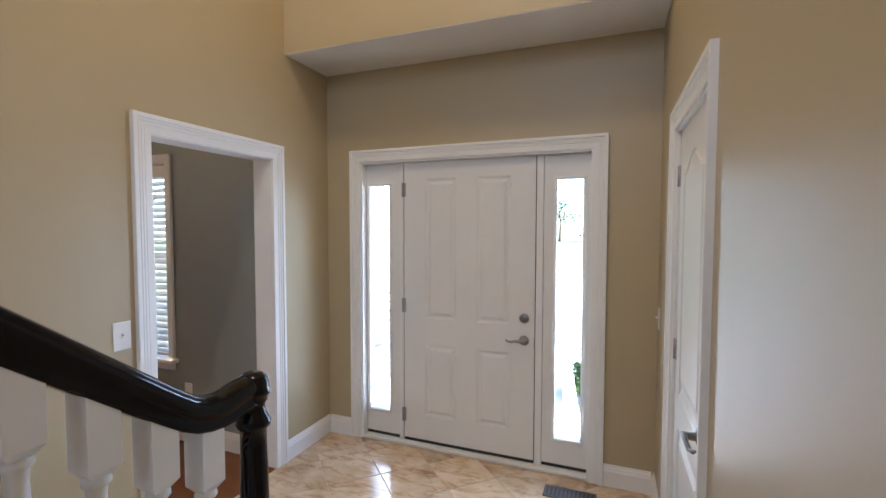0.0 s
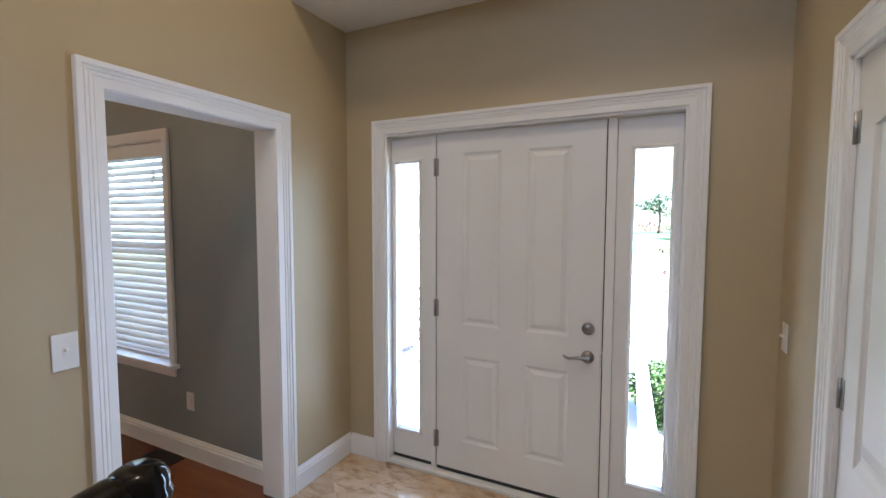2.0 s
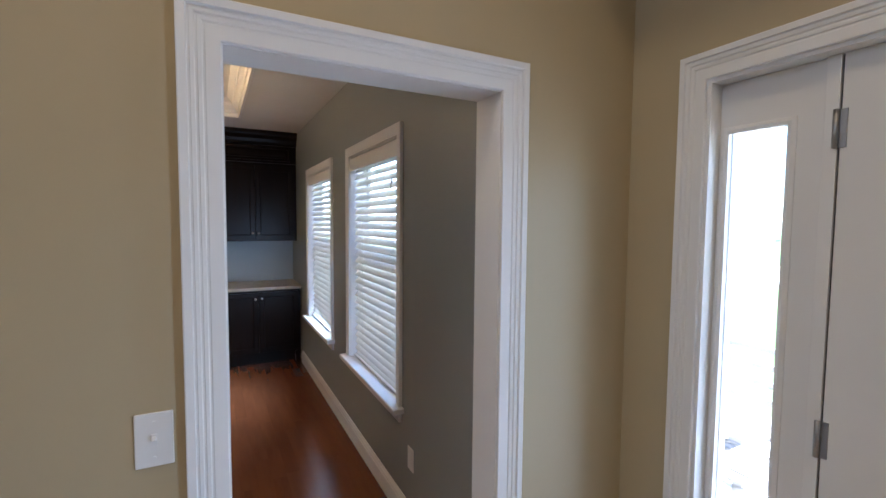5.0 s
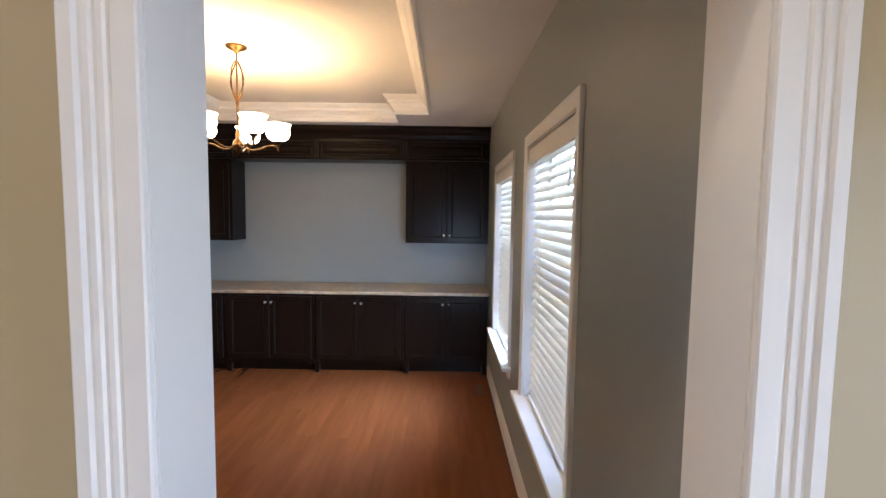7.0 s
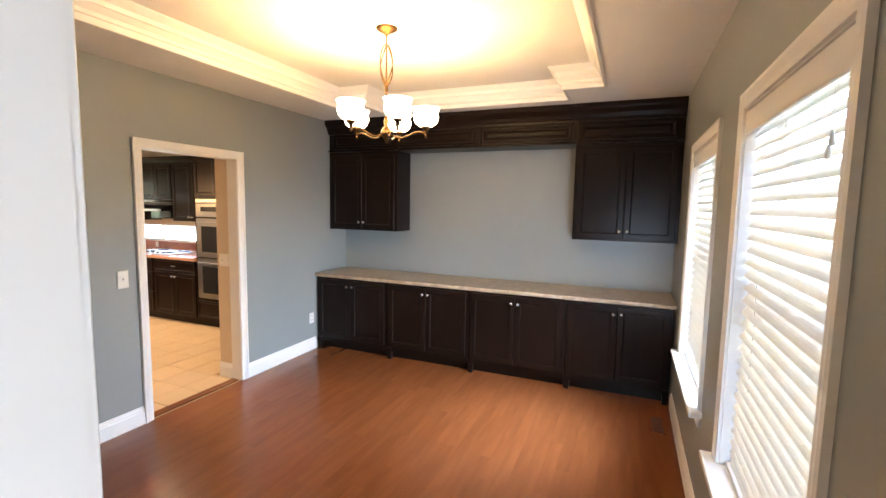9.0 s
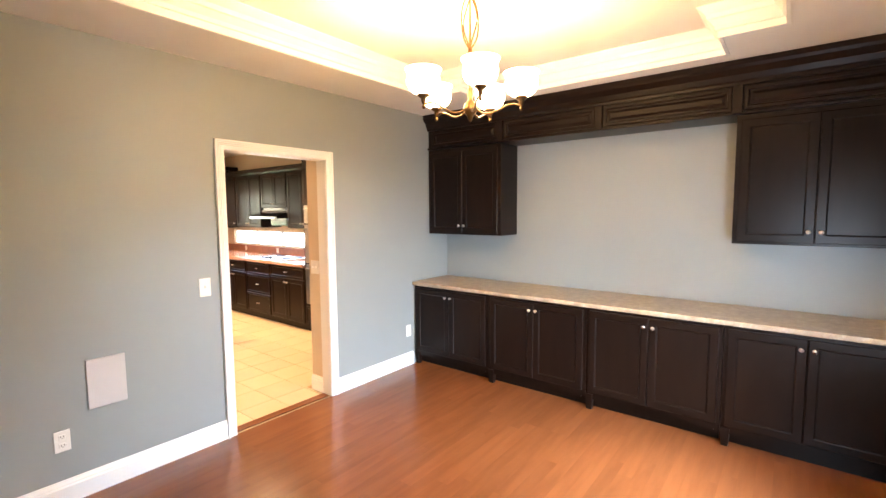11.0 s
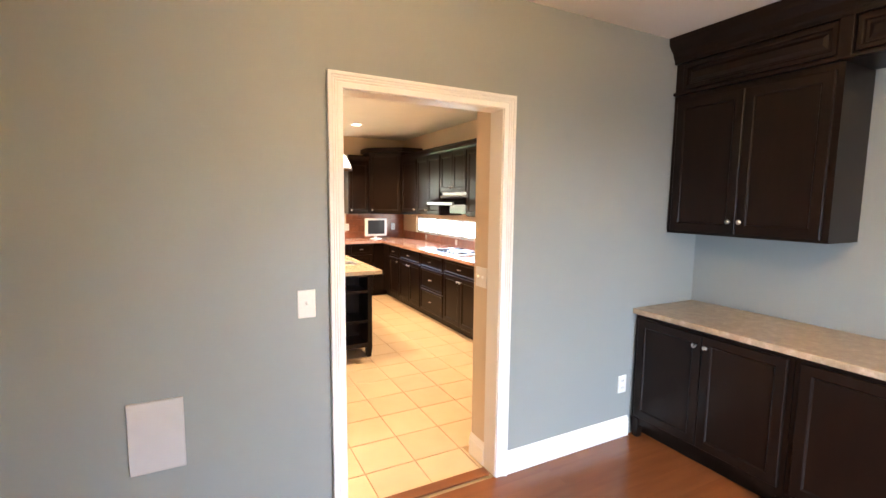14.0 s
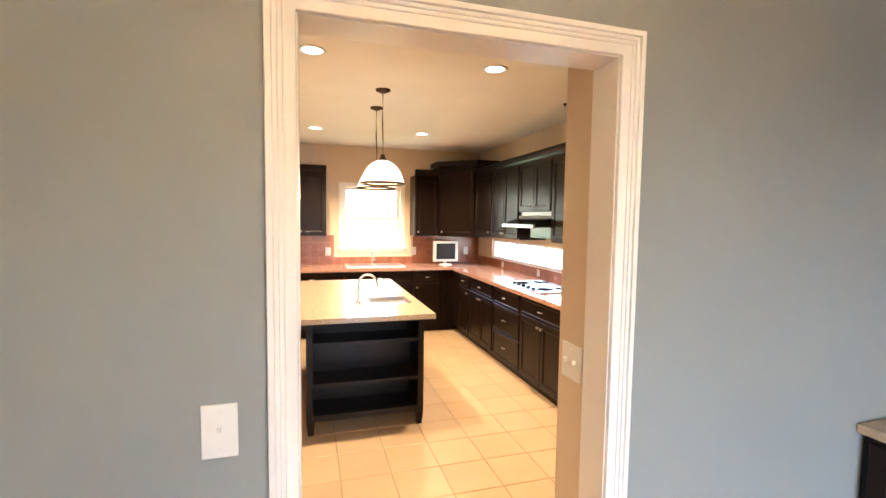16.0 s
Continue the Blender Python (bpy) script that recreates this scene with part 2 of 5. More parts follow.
def lathe(bm, profile, cx, cy, seg=20, squash=1.0):
    """Profile of (radius, z) turned round the upright axis."""
    rings = []
    for r, z in profile:
        rings.append([bm.verts.new((cx + r * math.cos(2 * math.pi * i / seg), cy + r * squash * math.sin(2 * math.pi * i / seg), z)) for i in range(seg)])
    for a, b in zip(rings, rings[1:]):
        for i in range(seg):
            f = bm.faces.new((a[i], a[(i + 1) % seg], b[(i + 1) % seg], b[i]))
            f.smooth = True
    for ring in (rings[0], rings[-1]):
        if (ring[0].co - ring[seg // 2].co).length > 1e-4:
            bm.faces.new(ring)
    return bm


def tube(bm, pts, r, seg=10, up=(0, 0, 1), section=None):
    """A section swept along points. section: list of (sideways, up) or a circle of radius r (a number or one a point)."""
    pts = [Vector(p) for p in pts]
    rings = []
    for i, p in enumerate(pts):
        d = (pts[min(i + 1, len(pts) - 1)] - pts[max(i - 1, 0)]).normalized()
        side = d.cross(Vector(up))
        side = side.normalized() if side.length > 1e-5 else Vector((1, 0, 0))
        u = side.cross(d).normalized()
        rad = r[i] if isinstance(r, (list, tuple)) else r
        sec = section or [(rad * math.cos(2 * math.pi * k / seg), rad * math.sin(2 * math.pi * k / seg)) for k in range(seg)]
        rings.append([bm.verts.new(p + side * a + u * b) for a, b in sec])
    n = len(rings[0])
    for a, b in zip(rings, rings[1:]):
        for k in range(n):
            f = bm.faces.new((a[k], a[(k + 1) % n], b[(k + 1) % n], b[k]))
            f.smooth = True
    bm.faces.new(rings[0][::-1])
    bm.faces.new(rings[-1])
    return bm


def prism(bm, outline, axis, lo, hi):
    """An outline of (u, v) points pushed from lo to hi along axis 'x', 'y' or 'z'."""
    def at(u, v, w):
        return {"x": (w, u, v), "y": (u, w, v), "z": (u, v, w)}[axis]
    a = [bm.verts.new(at(u, v, lo)) for u, v in outline]
    b = [bm.verts.new(at(u, v, hi)) for u, v in outline]
    n = len(outline)
    for i in range(n):
        bm.faces.new((a[i], a[(i + 1) % n], b[(i + 1) % n], b[i]))
    bm.faces.new(a[::-1])
    bm.faces.new(b)
    return bm


def done(name, bm, material):
    bmesh.ops.recalc_face_normals(bm, faces=bm.faces)
    me = bpy.data.meshes.new(name)
    bm.to_mesh(me)
    bm.free()
    me.materials.append(material)
    return me


def spot(ob):
    p = Vector(ob.location)
    while ob.parent:
        ob = ob.parent
        p = p + Vector(ob.location)
    return p


def thing(name, at, label, category, group="", kind=""):
    ob = new(name)
    ob.location = at
    ob.empty_display_size = 0.1
    return tagged(ob, label, category, group, kind)


def part(name, bm, material, parent, label=""):
    """Links a mesh, given in world places, as one part under its thing."""
    bmesh.ops.translate(bm, verts=bm.verts, vec=-spot(parent))
    ob = new(name, done(name, bm, material))
    ob.parent = parent
    return tagged(ob, label)


def setting(name, bm, material, label="", category=""):
    return tagged(new(name, done(name, bm, material)), label, category or name.split("_")[0], kind="structure")


def wall_boxes(axis, a0, a1, b0, b1, z0, z1, holes):
    """A wall along axis from a0 to a1, thick from b0 to b1, with holes (u0, u1, w0, w1) through it."""
    bm = bmesh.new()
    us = sorted({a0, a1, *[h[0] for h in holes], *[h[1] for h in holes]})
    for u0, u1 in zip(us, us[1:]):
        mid = (u0 + u1) / 2
        cuts = sorted((h[2], h[3]) for h in holes if h[0] < mid < h[1])
        z = z0
        for w0, w1 in cuts + [(z1, z1)]:
            if w0 > z + 1e-4:
                if axis == "x":
                    box(bm, u0, u1, b0, b1, z, w0)
                else:
                    box(bm, b0, b1, u0, u1, z, w0)
            z = max(z, w1)
    bmesh.ops.remove_doubles(bm, verts=bm.verts, dist=1e-5)
    return bm


def casing_mesh(to_world, u0, u1, z0, z1, width, profile, sill=False):
    """Mitred casing round three sides (or four) of an opening. profile: (across 0..1, proud)."""
    bm = bmesh.new()
    path = [(u0, z0, -1, 0), (u0, z1, -1, 1), (u1, z1, 1, 1), (u1, z0, 1, 0)]
    if sill:
        path = [(u0, z0, -1, -1), (u0, z1, -1, 1), (u1, z1, 1, 1), (u1, z0, 1, -1), (u0, z0, -1, -1)]
    rows = []
    for u, z, su, sz in path:
        rows.append([bm.verts.new(to_world(u + su * d * width, z + sz * d * width, h)) for d, h in profile])
    for a, b in zip(rows, rows[1:]):
        for i in range(len(profile) - 1):
            bm.faces.new((a[i], a[i + 1], b[i + 1], b[i]))
    if not sill:
        bm.faces.new(rows[0])
        bm.faces.new(rows[-1][::-1])
    return bm


CASING = [(0.0, 0.0), (0.0, 0.010), (0.03, 0.0125), (0.36, 0.013), (0.38, 0.0118), (0.42, 0.0118), (0.45, 0.0152), (0.53, 0.016), (0.55, 0.0142), (0.59, 0.0142),
          (0.62, 0.0184), (0.70, 0.0192), (0.72, 0.0172), (0.76, 0.0172), (0.79, 0.024), (0.97, 0.025), (1.0, 0.023), (1.0, 0.0)]
BASE = [(0.0, 0.0), (0.016, 0.0), (0.016, 0.095), (0.012, 0.105), (0.012, 0.112), (0.006, 0.125), (0.004, 0.135), (0.0, 0.135)]


def baseboard(name, axis, lo, hi, face, out, material=None):
    """A skirting board along axis, standing out from a wall's face in the direction out (+1 or -1)."""
    bm = prism(bmesh.new(), [(face + out * d, z) for d, z in BASE], "x" if axis == "x" else "y", lo, hi)
    return setting(name, bm, material or TRIM, "white painted baseboard along the wall", "baseboard")


# ---- plan ----
H = 2.600            # ceiling of the dining room and kitchen
XF = -4.600         # far wall of the dining room
XK = -4.655          # outer wall of the kitchen
YW, YK = -0.53, -4.205   # window wall and kitchen wall of the dining room
WT = 0.14           # wall thickness
KT = 0.115          # thickness of the kitchen wall
YB = -9.72          # back wall of the kitchen
XR = 2.295          # closet wall of the hall
SOF = 2.722         # soffit over the front door
OP0, OP1, OPH = -1.398, -0.588, 2.027     # opening from the hall to the dining room
KD0, KD1, KDH = -2.935, -2.073, 2.045      # doorway to the kitchen
TOP = 5.2

SKEW = Matrix.Translation((XR, 0, 0)) @ Matrix.Rotation(radians(1.0), 4, "Z") @ Matrix.Translation((-XR, 0, 0))


def skewed(ob):
    """Turns a piece of the closet wall, which stands a little out of square."""
    ob.matrix_world = SKEW @ Matrix.Translation(ob.location)
    return ob


# ---- floors (bases) ----
setting("floor_dining_base", boxes((XF, -0.002, YK, YW, -0.12, -0.006)), GAP, "dark joints of the wooden floor", "floor")
setting("floor_hall_base", boxes((0.0, XR + 0.6, -6.2, 0.16, -0.12, -0.0025)), GROUT, "pale grout of the tiled hall floor", "floor")
setting("floor_kitchen_base", boxes((XK, 0.0, YB, YK - KT, -0.12, -0.006), (KD0, KD1, YK - KT, YK, -0.12, -0.006)), KGROUT, "brown grout of the tiled kitchen floor", "floor")

# ---- walls ----
F0, F1, FH = 0.286, 1.929, 2.070
setting("wall_front", wall_boxes("x", -0.14, XR + 0.14, 0.0, 0.16, 0, TOP, [(F0, F1, -0.01, FH)]), TAN, "tan painted wall round the front door", "wall")
# hall side and dining side of the shared wall have their own paint
setting("wall_hall_opening", wall_boxes("y", -6.2, 0.0, -0.07, 0.0, 0, TOP, [(OP0, OP1, -0.01, OPH)]), TAN, "tan painted wall with a wide cased opening", "wall")
setting("wall_dining_opening", wall_boxes("y", YK - KT, YW + 0.15, -WT, -0.0702, 0, TOP, [(OP0, OP1, -0.01, OPH)]), SLATE, "grey-blue painted wall with a cased opening", "wall")
CL0, CL1, CLH = -1.371, -0.654, 2.02
skewed(setting("wall_closet", wall_boxes("y", -6.2, 0.0, XR, XR + 0.14, 0, TOP, [(CL0, CL1, -0.01, CLH)]), TAN, "tan painted wall with a closet door", "wall"))
skewed(setting("wall_closet_inside", boxes((XR + 0.14, XR + 0.9, -1.5, -1.4, 0, 2.6), (XR + 0.14, XR + 0.9, -0.4, -0.3, 0, 2.6), (XR + 0.8, XR + 0.9, -1.4, -0.4, 0, 2.6)), TAN, "plain closet wall", "wall"))
setting("wall_hall_back", boxes((-0.07, XR + 0.75, -6.34, -6.2, 0, TOP)), TAN, "plain tan wall of the hall", "wall")
setting("ceiling_hall", boxes((-0.14, XR + 0.75, -6.34, 0.16, TOP, TOP + 0.15)), CEIL, "white ceiling of the two-storey hall", "ceiling")
setting("soffit_front", wall_boxes("x", 0.0, XR + 0.06, -0.46, 0.0, SOF + 0.004, TOP, []), TAN, "tan wall over the entry recess", "wall")
setting("ceiling_entry", boxes((0.0, XR + 0.06, -0.458, 0.0, SOF, SOF + 0.004)), CEIL, "white ceiling of the entry recess", "ceiling")

WZ0, WZ1 = 0.605, 2.065
WIN = [(-2.000, -1.040), (-3.555, -2.560)]
setting("wall_window", wall_boxes("x", XF - 0.14, -WT, YW, YW + 0.15, 0, H + 0.4, [(a, b, WZ0, WZ1) for a, b in WIN]), SLATE, "grey-blue painted wall with two windows", "wall")
setting("wall_far", boxes((XF - 0.14, XF, YK - 0.07, YW, 0, H + 0.4)), SLATE, "grey-blue painted wall behind the cabinets", "wall")
setting("wall_kitchen_side", wall_boxes("x", XF, -WT, YK - 0.07, YK, 0, H + 0.4, [(KD0, KD1, -0.01, KDH)]), SLATE, "grey-blue painted wall with a doorway", "wall")
setting("wall_kitchen_door", wall_boxes("x", XF - 0.14, 0.0, YK - KT, YK - 0.0702, 0, H + 0.4, [(KD0, KD1, -0.01, KDH)]), KTAN, "tan painted kitchen wall with a doorway", "wall")
setting("wall_pantry", boxes((KD0 - 0.9, KD0 - 0.002, YK - KT - 0.16, YK - KT, 0, H)), KTAN, "short tan wall end beside the doorway", "wall")
KW0, KW1, KWZ0, KWZ1 = -3.400, -2.570, 1.16, 2.02
setting("wall_kitchen_back", wall_boxes("x", XK - 0.14, 0.0, YB - 0.15, YB, 0, H + 0.4, [(KW0, KW1, KWZ0, KWZ1)]), KTAN, "tan painted kitchen wall with a window", "wall")
ST0, ST1, SZ0, SZ1 = -9.18, -6.91, 1.03, 1.30
setting("wall_kitchen_outer", wall_boxes("y", YB, YK - KT, XK - 0.14, XK, 0, H + 0.4, [(ST0, ST1, SZ0, SZ1)]), KTAN, "tan painted kitchen wall with a strip window", "wall")
setting("wall_kitchen_end", boxes((-0.072, 0.0, YB, -6.2, 0, H + 0.4), (-0.14, -0.0705, -6.2, YK - KT, 0, H + 0.4)), KTAN, "plain tan kitchen wall", "wall")
setting("ceiling_kitchen", boxes((XK, -0.14, YB, YK - KT, H + 0.01, H + 0.12)), CEIL, "white kitchen ceiling", "ceiling")

# ---- tray ceiling of the dining room ----
TX0, TX1, TY0, TY1, NX, NY, TZ = -4.010, -0.735, -3.635, -1.17, 0.365, 0.315, 2.755


def tray_outline(d):
    """The tray's outline, drawn in by d, anticlockwise, with stepped corners."""
    a0, a1, b0, b1 = TX0 + d, TX1 - d, TY0 + d, TY1 - d
    return [(a0 + NX, b0), (a1 - NX, b0), (a1 - NX, b0 + NY), (a1, b0 + NY), (a1, b1 - NY), (a1 - NX, b1 - NY), (a1 - NX, b1), (a0 + NX, b1),
            (a0 + NX, b1 - NY), (a0, b1 - NY), (a0, b0 + NY), (a0 + NX, b0 + NY)]


def tray_ceiling():
    bm = bmesh.new()
    xs = [XF, TX0, TX0 + NX, TX1 - NX, TX1, -WT]
    ys = [YK, TY0, TY0 + NY, TY1 - NY, TY1, YW]
    for i in range(5):
        for j in range(5):
            inside = (i == 2 and 1 <= j <= 3) or (j == 2 and 1 <= i <= 3)
            if not inside:
                box(bm, xs[i], xs[i + 1], ys[j], ys[j + 1], H, TZ + 0.05)
    box(bm, XF, -WT, YK, YW, TZ, TZ + 0.12)
    return setting("ceiling_dining", bm, CEIL, "white tray ceiling with stepped corners", "ceiling")


tray_ceiling()
setting("ceiling_upper_floor", boxes((XF - 0.14, -0.14, YB - 0.15, YW + 0.15, H + 0.4, H + 0.55)), CEIL, "slab over the rooms", "ceiling")


def tray_crown():
    prof = [(-0.02, H - 0.001), (-0.02, H - 0.006), (-0.002, H - 0.007), (0.0, H - 0.004), (0.004, H + 0.03), (0.014, H + 0.034), (0.020, H + 0.055), (0.045, H + 0.085), (0.055, H + 0.09), (0.06, H + 0.115), (0.10, H + 0.150), (0.105, H + 0.166), (0.105, TZ)]
    bm = bmesh.new()
    rows = [[bm.verts.new((x, y, z)) for x, y in tray_outline(d)] for d, z in prof]
    for a, b in zip(rows, rows[1:]):
        for i in range(12):
            bm.faces.new((a[i], a[(i + 1) % 12], b[(i + 1) % 12], b[i]))
    return setting("crown_molding", bm, TRIM, "cream white crown molding round the tray ceiling", "trim")


tray_crown()

# ---- casings, jamb linings and baseboards ----
CW = 0.093


def lined(name, axis, u0, u1, zt, b0, b1, at_b0=True, at_b1=True, width=CW, foot=0.0, t=0.009):
    """Casing on the faces b0 (low) and b1 (high) of a wall, and the lining of the opening between them."""
    lin = bmesh.new()
    rows = [(u0, u0 + t, foot, zt), (u1 - t, u1, foot, zt), (u0 + t, u1 - t, zt - t, zt)]
    for a, b, z0, z1 in rows:
        if axis == "x":
            box(lin, a, b, b0 - 0.001, b1 + 0.001, z0, z1)
        else:
            box(lin, b0 - 0.001, b1 + 0.001, a, b, z0, z1)
    made = [setting("trim_lining_" + name, lin, TRIM, "white painted jamb lining", "trim")]
    for wanted, face, out, side in ((at_b0, b0, -1, "outer"), (at_b1, b1, 1, "inner")):
        if wanted:
            if axis == "x":
                f = lambda u, z, h: (u, face + out * h, z)
            else:
                f = lambda u, z, h: (face + out * h, u, z)
            made.append(setting("trim_casing_" + name + "_" + side, casing_mesh(f, u0 + 0.006, u1 - 0.006, foot, zt - 0.006, width, CASING), TRIM, "white moulded casing with a raised outer band", "trim"))
    return made


lined("dining", "y", OP0, OP1, OPH, -WT, 0.0)
lined("kitchen", "x", KD0, KD1, KDH, YK - KT, YK, width=0.067, at_b0=False)
for piece in lined("closet", "y", CL0, CL1, CLH, XR, XR + 0.14, at_b1=False, width=0.085, t=0.018):
    skewed(piece)
lined("front", "x", F0, F1, FH, 0.0, 0.16, at_b1=False, width=0.085, t=0.018)

baseboard("baseboard_hall_a", "y", OP1 + CW, 0.0, 0.0, 1)
baseboard("baseboard_hall_b", "y", -6.2, OP0 - CW, 0.0, 1)
baseboard("baseboard_front_a", "x", 0.016, F0 - 0.080, 0.0, -1)
baseboard("baseboard_front_b", "x", F1 + 0.080, XR - 0.016, 0.0, -1)
skewed(baseboard("baseboard_closet_a", "y", CL1 + 0.082, 0.0, XR, -1))
skewed(baseboard("baseboard_closet_b", "y", -6.2, CL0 - 0.082, XR, -1))
baseboard("baseboard_window", "x", -3.975, -WT, YW, -1)
baseboard("baseboard_dining_a", "y", OP1 + CW, YW - 0.016, -WT, -1)
baseboard("baseboard_dining_b", "y", YK + 0.016, OP0 - CW, -WT, -1)
baseboard("baseboard_kitchen_a", "x", KD1 + 0.06, -WT, YK, 1)
baseboard("baseboard_kitchen_b", "x", -3.995, KD0 - 0.06, YK, 1)
baseboard("baseboard_pantry", "y", YK - KT - 0.16, YK - KT - 0.002, KD0 - 0.002, 1)
setting("trim_threshold", boxes((KD0 + 0.02, KD1 - 0.02, YK - 0.10, YK - 0.03, -0.006, 0.008), bevel=0.003), PLANK, "wooden threshold strip", "trim")
setting("trim_threshold_hall", boxes((-0.05, 0.0, OP0 + 0.02, OP1 - 0.02, -0.006, 0.007), bevel=0.003), PLANK, "wooden threshold strip", "trim")


# ---- front door with its sidelights ----
def panel_field(bm, x0, x1, z0, z1, y, out=-1, deep=0.008):
    """A raised panel on a door's face: a groove round a bevelled field."""
    steps = [(0, 0.0), (0.006, -0.004), (0.016, -deep), (0.022, -deep), (0.040, -0.001), (0.044, 0.0015)]
    rings = []
    for d, h in steps:
        rings.append([bm.verts.new((x, y + out * h, z)) for x, z in ((x0 + d, z0 + d), (x1 - d, z0 + d), (x1 - d, z1 - d), (x0 + d, z1 - d))])
    for a, b in zip(rings, rings[1:]):
        for i in range(4):
            bm.faces.new((a[i], a[(i + 1) % 4], b[(i + 1) % 4], b[i]))
    bm.faces.new(rings[-1])


def slab_with_panels(x0, x1, z0, z1, y, thick, panels):
    """A door leaf, its room face at y, cut by panels (x0, x1, z0, z1)."""
    bm = bmesh.new()
    xs = sorted({x0, x1, *[p[0] for p in panels], *[p[1] for p in panels]})
    zs = sorted({z0, z1, *[p[2] for p in panels], *[p[3] for p in panels]})
    for a, b in zip(xs, xs[1:]):
        for c, d in zip(zs, zs[1:]):
            if not any(p[0] <= (a + b) / 2 <= p[1] and p[2] <= (c + d) / 2 <= p[3] for p in panels):
                bm.faces.new([bm.verts.new(v) for v in ((a, y, c), (b, y, c), (b, y, d), (a, y, d))])
    for p in panels:
        panel_field(bm, *p, y)
    bmesh.ops.remove_doubles(bm, verts=bm.verts, dist=1e-5)
    box(bm, x0, x1, y + 0.012, y + thick, z0, z1)
    for a, b in (((x0, z0), (x1, z0)), ((x1, z0), (x1, z1)), ((x1, z1), (x0, z1)), ((x0, z1), (x0, z0))):
        bm.faces.new([bm.verts.new(v) for v in ((a[0], y, a[1]), (b[0], y, b[1]), (b[0], y + 0.012, b[1]), (a[0], y + 0.012, a[1]))])
    return bm


def lever_set(parent, x, y, z, way=-1, axis="y", out=-1):
    """A round rose with a curved lever. axis: the way that it stands out."""
    def turned(bm):
        if axis == "x":
            bmesh.ops.rotate(bm, verts=bm.verts, cent=(x, y, z), matrix=Matrix.Rotation(radians(90 if out < 0 else -90), 3, "Z").transposed())
        return bm
    bm = bmesh.new()
    lathe(bm, [(0.0, 0), (0.033, 0), (0.033, 0.006), (0.026, 0.012), (0.014, 0.016), (0.012, 0.05), (0.0, 0.05)], 0, 0, 24)
    bmesh.ops.rotate(bm, verts=bm.verts, cent=(0, 0, 0), matrix=Matrix.Rotation(radians(90), 3, "X"))
    bmesh.ops.translate(bm, verts=bm.verts, vec=(x, y, z))
    rose = part("door_handle", turned(bm), PEWTER, parent, "dull pewter lever handle")
    bm = bmesh.new()
    pts = [(x - way * 0.012, y - 0.048, z), (x + way * 0.02, y - 0.05, z + 0.003), (x + way * 0.055, y - 0.05, z + 0.001), (x + way * 0.085, y - 0.046, z - 0.007), (x + way * 0.105, y - 0.040, z - 0.004), (x + way * 0.118, y - 0.036, z + 0.004)]
    tube(bm, pts, [0.010, 0.0095, 0.008, 0.0075, 0.007, 0.005], 10)
    part("lever", turned(bm), PEWTER, rose)
    return rose


